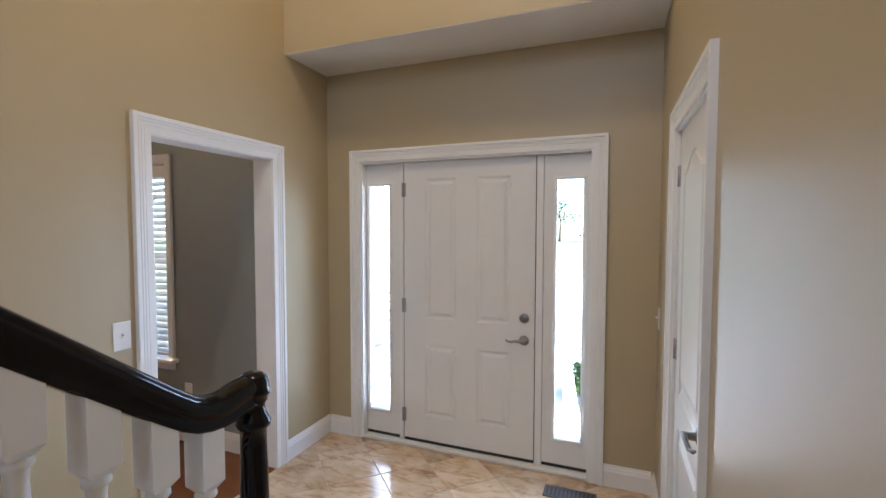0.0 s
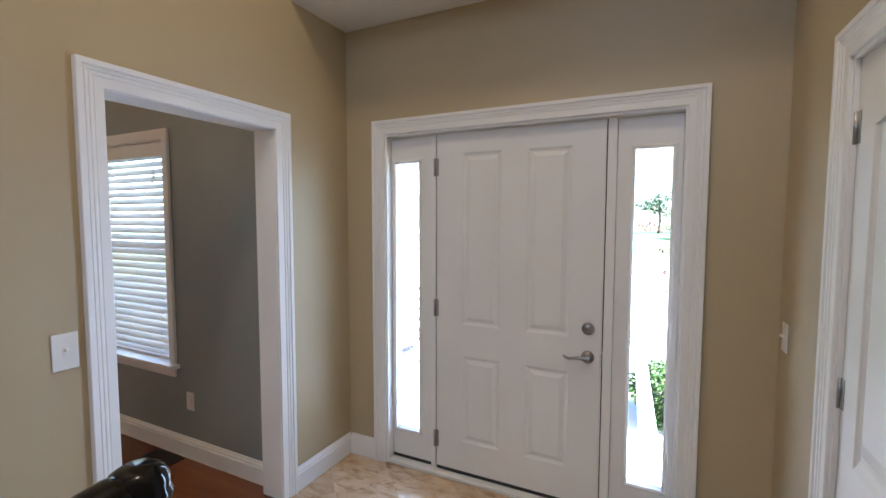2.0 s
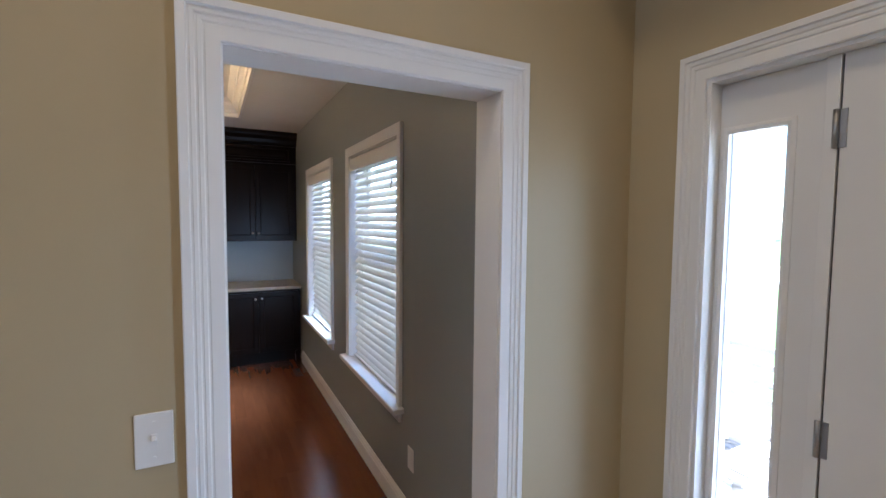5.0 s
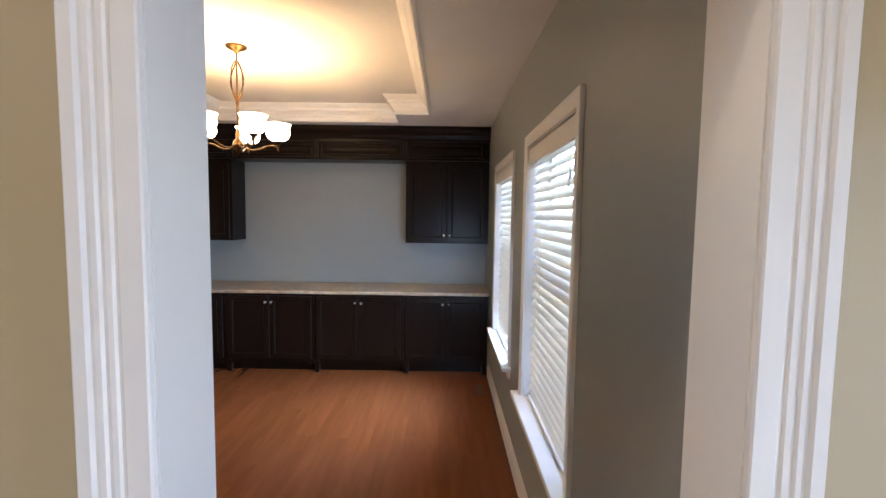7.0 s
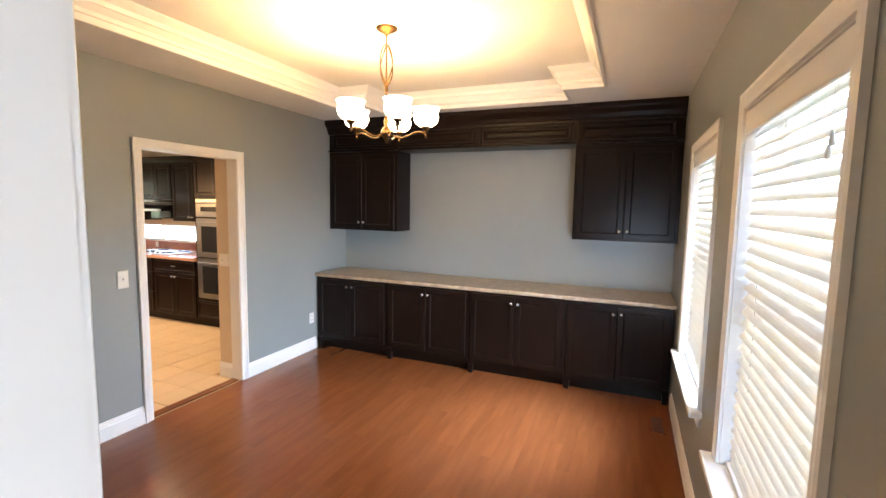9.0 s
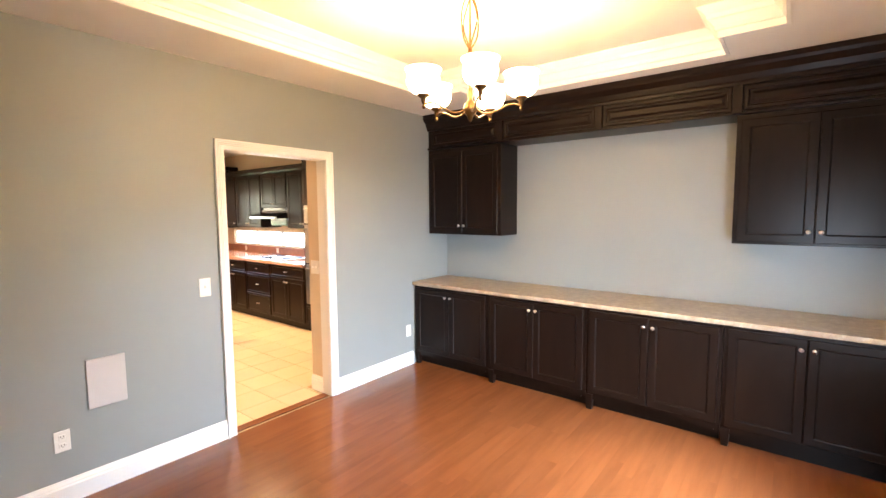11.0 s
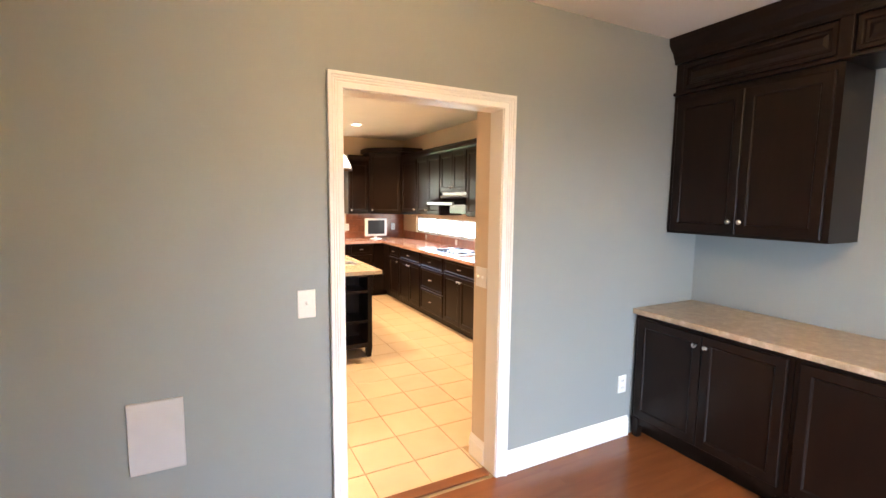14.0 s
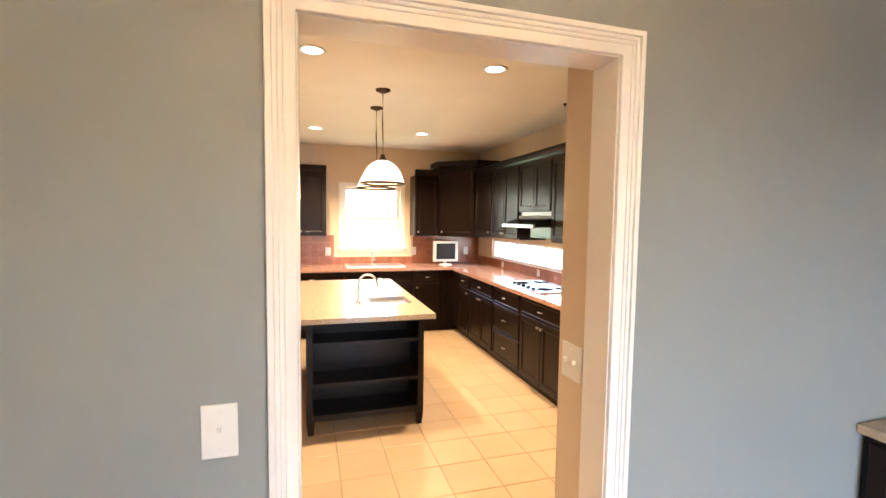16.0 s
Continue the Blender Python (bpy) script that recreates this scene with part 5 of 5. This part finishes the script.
monitor()
for x in (-2.355, -3.605, -4.435):
    plate("wall_outlet", (x, YB + 0.016, 1.10), "+y", "white outlet on the terracotta backsplash", "outlet", "outlet")
for y in (-8.75, -7.75):
    plate("wall_outlet", (XK + 0.016, y, 0.975), "+x", "white outlet on the backsplash below the strip window", "outlet", "outlet", w=0.06, h=0.08)


def island():
    x0, x1, y0, y1 = -2.940, -2.075, -8.10, -6.40
    c = thing("kitchen_island", ((x0 + x1) / 2, (y0 + y1) / 2, 0), "dark espresso kitchen island with open end shelves", "island")
    z0, z1 = 0.105, 0.865
    part("body", boxes((x0, x1, y0, y1 - 0.30, z0, z1)), ESPRESSO, c)
    for a, b in ((x0, x0 + 0.045), (x1 - 0.045, x1)):
        part("side_panel", boxes((a, b, y1 - 0.299, y1, z0, z1), bevel=0.002), ESPRESSO, c)
    for z in (0.125, 0.355, 0.655):
        part("shelf", boxes((x0 + 0.046, x1 - 0.046, y1 - 0.299, y1 - 0.006, z, z + 0.026), bevel=0.002), ESPRESSO, c)
    part("top_rail", boxes((x0 + 0.046, x1 - 0.046, y1 - 0.02, y1, z1 - 0.05, z1)), ESPRESSO, c)
    part("bottom_rail", boxes((x0 + 0.046, x1 - 0.046, y1 - 0.02, y1, z0, z0 + 0.045)), ESPRESSO, c)
    for x in (x0 + 0.03, x1 - 0.03):
        for y in (y0 + 0.03, y1 - 0.03):
            bm = bmesh.new()
            lo, hi = [], []
            for dx, dy in ((-1, -1), (1, -1), (1, 1), (-1, 1)):
                hi.append(bm.verts.new((x + dx * 0.03, y + dy * 0.03, z0)))
                lo.append(bm.verts.new((x + dx * 0.02, y + dy * 0.02, 0)))
            for i in range(4):
                bm.faces.new((lo[i], lo[(i + 1) % 4], hi[(i + 1) % 4], hi[i]))
            bm.faces.new(lo)
            part("foot", bm, ESPRESSO, c)
    sx0, sx1, sy0, sy1 = -2.905, -2.570, -6.98, -6.64
    bm = bmesh.new()
    us, vs = (x0 - 0.035, sx0, sx1, x1 + 0.30), (y0 - 0.03, sy0, sy1, y1 + 0.20)
    grid = [[[bm.verts.new((u, v, z)) for v in vs] for u in us] for z in (0.866, 0.902)]
    for i in range(3):
        for j in range(3):
            if (i, j) == (1, 1):
                continue
            for g in grid:
                bm.faces.new((g[i][j], g[i + 1][j], g[i + 1][j + 1], g[i][j + 1]))
    lo, hi = grid
    rim = [(i, 0) for i in range(3)] + [(3, j) for j in range(3)] + [(i, 3) for i in (3, 2, 1)] + [(0, j) for j in (3, 2, 1)]
    for ring in (rim, [(1, 1), (2, 1), (2, 2), (1, 2)]):
        for (i, j), (p, q) in zip(ring, ring[1:] + ring[:1]):
            bm.faces.new((lo[i][j], lo[p][q], hi[p][q], hi[i][j]))
    tagged(new("island_counter", done("island_counter", bm, GRANITE_ISLAND)), "gold granite island top with an inset bar sink", "counter")
    s = thing("bar_sink", ((sx0 + sx1) / 2, (sy0 + sy1) / 2, 0.75), "small stainless bar sink in the island", "sink")
    part("bowl", boxes((sx0, sx0 + 0.004, sy0, sy1, 0.866, 0.898), (sx1 - 0.004, sx1, sy0, sy1, 0.866, 0.898), (sx0 + 0.004, sx1 - 0.004, sy0, sy0 + 0.004, 0.866, 0.898), (sx0 + 0.004, sx1 - 0.004, sy1 - 0.004, sy1, 0.866, 0.898), (sx0, sx1, sy0, sy1, 0.8655, 0.870)), STEEL, s)


island()


def pendant(x, y, label):
    z = H + 0.01
    p = thing("pendant_lamp", (x, y, z), label, "lamp", "pendants over the island")
    part("canopy", lathe(bmesh.new(), [(0.0, z), (0.06, z), (0.058, z - 0.012), (0.02, z - 0.028), (0.0, z - 0.03)], x, y, 20), BRONZE, p)
    part("cord", tube(bmesh.new(), [(x, y, z - 0.02), (x + 0.003, y, 2.35), (x - 0.002, y, 2.2), (x, y, 2.07)], 0.0045, 8), BRONZE, p)
    part("cap", lathe(bmesh.new(), [(0.0, 2.10), (0.018, 2.095), (0.022, 2.07), (0.034, 2.056), (0.034, 2.045), (0.0, 2.045)], x, y, 18), BRONZE, p)
    part("shade", lathe(bmesh.new(), [(0.03, 2.05), (0.07, 2.035), (0.115, 2.0), (0.148, 1.95), (0.168, 1.895), (0.176, 1.865), (0.172, 1.865), (0.163, 1.895), (0.143, 1.948), (0.11, 1.995), (0.066, 2.03), (0.03, 2.044)], x, y, 28), PENDANT_GLOW, p, "lit white opal glass dome shade")
    part("rim", lathe(bmesh.new(), [(0.170, 1.874), (0.182, 1.872), (0.184, 1.862), (0.180, 1.854), (0.170, 1.856), (0.170, 1.874)], x, y, 28), BRONZE, p)


pendant(-2.675, -6.78, "opal dome pendant on a bronze cord over the island front")
pendant(-2.710, -7.38, "opal dome pendant on a bronze cord over the island rear")
lamp("pendant_bulb_light", "POINT", pose(-2.675, -6.78, 1.84), 1.0, WARM, size=0.06)
lamp("pendant_bulb_light", "POINT", pose(-2.710, -7.38, 1.84), 1.0, WARM, size=0.06)


def downlight(x, y):
    z = H + 0.01
    d = thing("downlight", (x, y, z), "round recessed ceiling downlight, lit", "lamp", "kitchen downlights")
    part("trim_ring", lathe(bmesh.new(), [(0.062, z - 0.001), (0.088, z - 0.001), (0.086, z - 0.007), (0.064, z - 0.006), (0.062, z - 0.001)], x, y, 24), TRIM, d)
    part("lens", lathe(bmesh.new(), [(0.0, z - 0.004), (0.062, z - 0.004), (0.062, z - 0.0015), (0.0, z - 0.0015)], x, y, 24), CAN_GLOW, d)


for x, y in ((-3.323, -6.03), (-3.421, -8.49), (-2.175, -8.56), (-2.127, -6.07)):
    downlight(x, y)
    data = bpy.data.lights.new("downlight_beam", "SPOT")
    data.energy, data.color, data.spot_size, data.spot_blend, data.shadow_soft_size = 6.1, (1.0, 0.74, 0.45), radians(125), 0.6, 0.05
    new("downlight_beam", data).matrix_world = look((x, y, H - 0.02), (x, y, 0))

tagged(new("sprinkler_head", done("sprinkler_head", lathe(bmesh.new(), [(0.0, H + 0.01), (0.015, H + 0.01), (0.014, H - 0.003), (0.005, H - 0.004), (0.005, H - 0.012), (0.009, H - 0.014), (0.0, H - 0.015)], -4.26, -6.67, 14), BRONZE)), "small dark sprinkler head on the kitchen ceiling", "sprinkler")


# ---- outside ----
tagged(setting("ground", boxes((-80, 80, 0.161, 160, -0.40, -0.30)), LAWN, "sunlit lawn before the house", "ground"))
setting("ground_back", boxes((-80, 80, -80, -9.9, -0.40, -0.30)), LAWN, "lawn behind the house", "ground")
setting("porch_floor", boxes((-6.5, 1.38, 0.162, 2.2, -0.30, -0.03), bevel=0.01), CONCRETE, "pale concrete porch floor", "porch")
setting("pavement", boxes((-0.3, 7.5, 2.201, 14, -0.299, -0.25), (1.385, 7.5, 0.17, 2.2, -0.299, -0.25)), CONCRETE, "pale concrete drive and front walk", "pavement")
setting("road", boxes((-80, 80, 14.01, 21, -0.299, -0.24)), CONCRETE, "pale sunlit road", "road")
setting("wall_house_upper", boxes((XF - 0.3, -0.15, YW + 0.152, YW + 0.25, H + 0.1, TOP)), BRICK, "outer wall over the porch", "wall")


def porch_column(x, y):
    c = thing("porch_column", (x, y, -0.03), "white boxed porch column", "column")
    part("shaft", boxes((x - 0.11, x + 0.11, y - 0.11, y + 0.11, -0.03, 2.7), bevel=0.006), TRIM, c)
    part("plinth", boxes((x - 0.14, x + 0.14, y - 0.14, y + 0.14, -0.03, 0.14), bevel=0.006), TRIM, c)
    part("capital", boxes((x - 0.14, x + 0.14, y - 0.14, y + 0.14, 2.58, 2.699), bevel=0.006), TRIM, c)


porch_column(-0.52, 1.75)
porch_column(-3.2, 1.75)


def bench():
    b = thing("porch_bench", (-0.50, 1.0, -0.03), "weathered grey slatted wooden bench on the porch", "bench")
    for i in range(6):
        part("back_slat", boxes((-1.02, 0.02, 1.30 + 0.012 * i, 1.325 + 0.012 * i, 0.40 + 0.095 * i, 0.432 + 0.095 * i), bevel=0.004), WEATHERED, b)
    for i in range(5):
        part("seat_slat", boxes((-1.02, 0.02, 0.82 + 0.095 * i, 0.89 + 0.095 * i, 0.34, 0.362), bevel=0.004), WEATHERED, b)
    for x in (-0.99, -0.01):
        part("leg", boxes((x - 0.03, x + 0.03, 0.84, 0.90, -0.03, 0.339)), WEATHERED, b)
        part("leg", boxes((x - 0.03, x + 0.03, 1.36, 1.41, -0.03, 0.95)), WEATHERED, b)
        part("armrest", boxes((x - 0.035, x + 0.035, 0.80, 1.355, 0.56, 0.585), bevel=0.004), WEATHERED, b)


bench()


def leaf_crown(bm, centre, radii, count, size, rng):
    cx, cy, cz = centre
    for _ in range(count):
        while True:
            p = Vector((rng.uniform(-1, 1), rng.uniform(-1, 1), rng.uniform(-1, 1)))
            if 0.35 < p.length < 1.0 + 0.12 * math.sin(7 * p.x + 5 * p.z):
                break
        q = Vector((cx + p.x * radii[0], cy + p.y * radii[1], cz + p.z * radii[2]))
        d = Vector((rng.gauss(0, 1), rng.gauss(0, 1), rng.gauss(0, 0.8))).normalized()
        s = d.cross(Vector((0.3, 0.2, 1))).normalized()
        w = size * rng.uniform(0.6, 1.3)
        v = [bm.verts.new(q + o) for o in (-d * w, s * w * 0.45, d * w, -s * w * 0.45)]
        bm.faces.new(v)


def shrub(x, y, r, high, seed):
    rng = random.Random(seed)
    s = thing("shrub", (x, y, -0.25), "rounded leafy green shrub by the front walk", "shrub")
    part("stems", tube(bmesh.new(), [(x, y, -0.25), (x + 0.02, y, 0.0), (x, y + 0.02, high * 0.5)], 0.03, 8), BARK, s)
    bm = bmesh.new()
    leaf_crown(bm, (x, y, -0.28 + high / 2), (r, r, high / 2), 6500, 0.026, rng)
    part("foliage", bm, LEAF, s)


shrub(1.93, 2.05, 0.36, 0.56, 3)
shrub(3.1, 2.1, 0.45, 0.7, 4)
shrub(-2.2, 2.9, 0.5, 0.9, 5)


def tree(x, y, high, r, seed, mat):
    rng = random.Random(seed)
    t = thing("tree", (x, y, -0.30), "leafy green tree beyond the lawn", "tree", "trees beyond the lawn")
    bm = bmesh.new()
    tube(bm, [(x, y, -0.3), (x + 0.1, y, high * 0.3), (x, y + 0.1, high * 0.6), (x, y, high * 0.9)], [0.22, 0.17, 0.10, 0.03], 8)
    for i in range(6):
        a = i * 1.05 + rng.random()
        z = high * (0.35 + 0.08 * i)
        tube(bm, [(x, y, z), (x + 0.5 * r * math.cos(a), y + 0.5 * r * math.sin(a), z + 0.5), (x + 0.85 * r * math.cos(a), y + 0.85 * r * math.sin(a), z + 0.9)], [0.07, 0.05, 0.015], 6)
    part("trunk", bm, BARK, t)
    bm = bmesh.new()
    for i in range(7):
        a = i * 0.9 + rng.random()
        leaf_crown(bm, (x + r * 0.5 * math.cos(a), y + r * 0.5 * math.sin(a), high * (0.5 + 0.07 * i)), (r * 0.6, r * 0.6, high * 0.16), 420, 0.16, rng)
    part("crown", bm, mat, t)


# distant trees; their haze is only in the leaf colour
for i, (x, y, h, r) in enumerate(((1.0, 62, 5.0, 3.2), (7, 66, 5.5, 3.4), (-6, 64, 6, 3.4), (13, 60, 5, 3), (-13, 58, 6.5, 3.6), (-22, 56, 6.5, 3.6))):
    tree(x, y, h, r, 20 + i, LEAF_HAZED)


def maple(x, y, seed):
    rng = random.Random(seed)
    t = thing("maple_tree", (x, y, -0.30), "small red-brown maple with sparse low branches", "tree")
    bm = bmesh.new()
    tube(bm, [(x, y, -0.3), (x + 0.03, y, 0.2), (x, y, 0.7)], [0.04, 0.03, 0.02], 8)
    tips = []
    for i in range(11):
        a = i * 2.4 + rng.random()
        z = 0.25 + 0.11 * i
        r = 0.55 + 0.3 * rng.random()
        tip = (x + r * math.cos(a), y + r * math.sin(a), z + 0.2)
        tube(bm, [(x, y, min(z, 0.7)), (x + 0.5 * r * math.cos(a), y + 0.5 * r * math.sin(a), z + 0.12), tip], [0.016, 0.011, 0.004], 6)
        tips.append(tip)
    part("trunk", bm, BARK, t)
    bm = bmesh.new()
    for tip in tips:
        leaf_crown(bm, tip, (0.28, 0.28, 0.07), 110, 0.035, rng)
    part("crown", bm, MAPLE, t)


maple(2.55, 4.6, 9)


def far_house():
    h = thing("house", (13, 44, -0.3), "pale house across the road", "house")
    part("wall", boxes((8, 18, 40, 48, -0.3, 3.2)), CONCRETE, h)
    bm = prism(bmesh.new(), [(39.4, 3.2), (48.6, 3.2), (44, 6.2)], "x", 7.5, 18.5)
    part("roof", bm, BARK, h, "brown gable roof")
    for x in (9.5, 12.5, 15.5):
        part("window", boxes((x, x + 1.1, 39.94, 39.998, 0.8, 2.3)), SCREEN, h)


far_house()


# ---- floor pieces ----
def dining_boards():
    floor = thing("floor_dining", (-2.4, -2.4, 0), "reddish cherry hardwood floor, satin finish", "floor", kind="structure")
    rng = random.Random(11)
    w = 0.0835
    lengths = [0.62, 0.86, 1.08, 1.32, 1.56]
    cache = {}

    def board(x0, x1, y0, y1):
        key = (round(x1 - x0, 3), round(y1 - y0, 4))
        if key not in cache:
            a, b = key[0] / 2, key[1] / 2
            bm = bmesh.new()
            lo = [bm.verts.new((x, y, -0.006)) for x, y in ((-a, -b), (a, -b), (a, b), (-a, b))]
            hi = [bm.verts.new((x, y, 0.0)) for x, y in ((-a, -b), (a, -b), (a, b), (-a, b))]
            for i in range(4):
                bm.faces.new((lo[i], lo[(i + 1) % 4], hi[(i + 1) % 4], hi[i]))
            bm.faces.new(hi)
            cache[key] = done("board", bm, PLANK)
        ob = new("board", cache[key])
        ob.parent = floor
        ob.location = ((x0 + x1) / 2 + 2.4, (y0 + y1) / 2 + 2.4, 0)
    y = YK
    while y < YW - 0.001:
        y1 = min(y + w, YW)
        x = XF
        first = rng.choice((0.35, 0.6, 0.85, 1.1, 1.35))
        while x < -WT - 0.001:
            x1 = x + (first if x == XF else rng.choice(lengths))
            if x1 > -WT - 0.3:
                x1 = -WT
            board(x, x1, y, y1)
            x = x1
        y = y1
    y = OP0 + 0.018
    while y < OP1 - 0.02:
        y1 = min(y + w, OP1 - 0.018)
        board(-WT, -0.052, y, y1)
        y = y1


dining_boards()


def tile_mesh(outline, material, name="tile", c=0.003):
    """A tile from its outline round the middle, with a soft worn edge."""
    bm = bmesh.new()
    n = len(outline)
    cx, cy = sum(p[0] for p in outline) / n, sum(p[1] for p in outline) / n
    lo = [bm.verts.new((x, y, -0.006)) for x, y in outline]
    mi = [bm.verts.new((x, y, -0.0018)) for x, y in outline]
    hi = []
    for x, y in outline:
        v = Vector((cx - x, cy - y, 0))
        v = v.normalized() * min(c * 1.4, v.length * 0.5)
        hi.append(bm.verts.new((x + v.x, y + v.y, 0.0)))
    for p, q in ((lo, mi), (mi, hi)):
        for i in range(n):
            bm.faces.new((p[i], p[(i + 1) % n], q[(i + 1) % n], q[i]))
    bm.faces.new(hi)
    return done(name, bm, material)


def clip(poly, axis, value, keep_less):
    out = []
    for i in range(len(poly)):
        a, b = poly[i], poly[(i + 1) % len(poly)]
        ina = (a[axis] <= value) == keep_less
        inb = (b[axis] <= value) == keep_less
        if ina:
            out.append(a)
        if ina != inb:
            t = (value - a[axis]) / (b[axis] - a[axis])
            out.append((a[0] + t * (b[0] - a[0]), a[1] + t * (b[1] - a[1])))
    return out


def hall_tiles():
    floor = thing("floor_hall", (1.1, -1.5, 0), "tan travertine tiles laid on the diagonal", "floor", kind="structure")
    s, g = 0.33, 0.0011
    r = (s - 2 * g) / math.sqrt(2)
    whole = tile_mesh([(r, 0), (0, r), (-r, 0), (0, -r)], TRAV)
    step = s / math.sqrt(2)
    for i in range(-4, 16):
        for j in range(-14, 2):
            for h in (0, 1):
                cx, cy = 0.44 + (2 * i + h) * step, -0.405 + (2 * j + h) * step
                if cy < -3.4 or cx > 2.9:
                    continue
                poly = [(cx + r, cy), (cx, cy + r), (cx - r, cy), (cx, cy - r)]
                cut = clip(clip(clip(poly, 0, 0.001, False), 1, -0.001, True), 0, XR + 0.26, True)
                if len(cut) < 3:
                    continue
                if cut == poly:
                    ob = new("tile", whole)
                    ob.location = (cx - 1.1, cy + 1.5, 0)
                else:
                    ob = new("tile", tile_mesh([(x - 1.1, y + 1.5) for x, y in cut], TRAV))
                ob.parent = floor


hall_tiles()


def kitchen_tiles():
    floor = thing("floor_kitchen", (-2.5, -6.5, 0), "warm beige square ceramic tiles with dark grout", "floor", kind="structure")
    s, g = 0.310, 0.003
    a = s / 2 - g
    whole = tile_mesh([(-a, -a), (a, -a), (a, a), (-a, a)], KTILE)
    for i in range(-9, 9):
        for j in range(-12, 8):
            x0, y0 = -2.277 + i * s, -6.105 + j * s
            if x0 < -4.45 or x0 > -1.05 or y0 < -9.5:
                continue
            poly = [(x0 + g, y0 + g), (x0 + s - g, y0 + g), (x0 + s - g, y0 + s - g), (x0 + g, y0 + s - g)]
            top = YK - KT
            if KD0 + 0.018 < x0 + s and x0 < KD1 - 0.018:
                top = YK - 0.101
            cut = clip(poly, 1, top - 0.001, True)
            if top > YK - KT and y0 + s > YK - KT:
                cut = clip(clip(cut, 0, KD0 + 0.019, False), 0, KD1 - 0.019, True)
            if len(cut) < 3:
                continue
            if cut == poly:
                ob = new("tile", whole)
                ob.location = (x0 + s / 2 + 2.5, y0 + s / 2 + 6.5, 0)
            else:
                ob = new("tile", tile_mesh([(x + 2.5, y + 6.5) for x, y in cut], KTILE))
            ob.parent = floor


kitchen_tiles()


def splash_tiles():
    b = thing("backsplash", (-4.2, YB, KTOP), "terracotta brown tiled backsplash above the counter", "backsplash", kind="structure")
    s = 0.105
    cache = {}

    def tile(at, w, h, side):
        key = (round(w, 4), round(h, 4), side)
        if key not in cache:
            p, q = w / 2 - 0.0006, h / 2 - 0.0006
            bm = boxes((-p, p, 0, 0.010, -q, q)) if side == "back" else boxes((0, 0.010, -p, p, -q, q))
            cache[key] = done("tile", bm, SPLASH)
        ob = new("tile", cache[key])
        ob.parent = b
        ob.location = Vector(at) - Vector((-4.2, YB, KTOP))
    for r in range(4):
        z0 = KTOP + s * r
        z1 = min(z0 + s, 1.334)
        x = XK + 0.012
        while x < -1.75:
            x1 = x + s
            if not (x1 > KW0 - 0.09 and x < KW1 + 0.09 and z1 > KWZ0 - 0.07):
                tile(((x + x1) / 2, YB + 0.001, (z0 + z1) / 2), s, z1 - z0, "back")
            x = x1
    y = YB + 0.012
    while y < -6.2:
        y1 = min(y + s, -6.16)
        tile((XK + 0.001, (y + y1) / 2, (KTOP + SZ0) / 2), y1 - y, SZ0 - KTOP, "side")
        y = y1


splash_tiles()
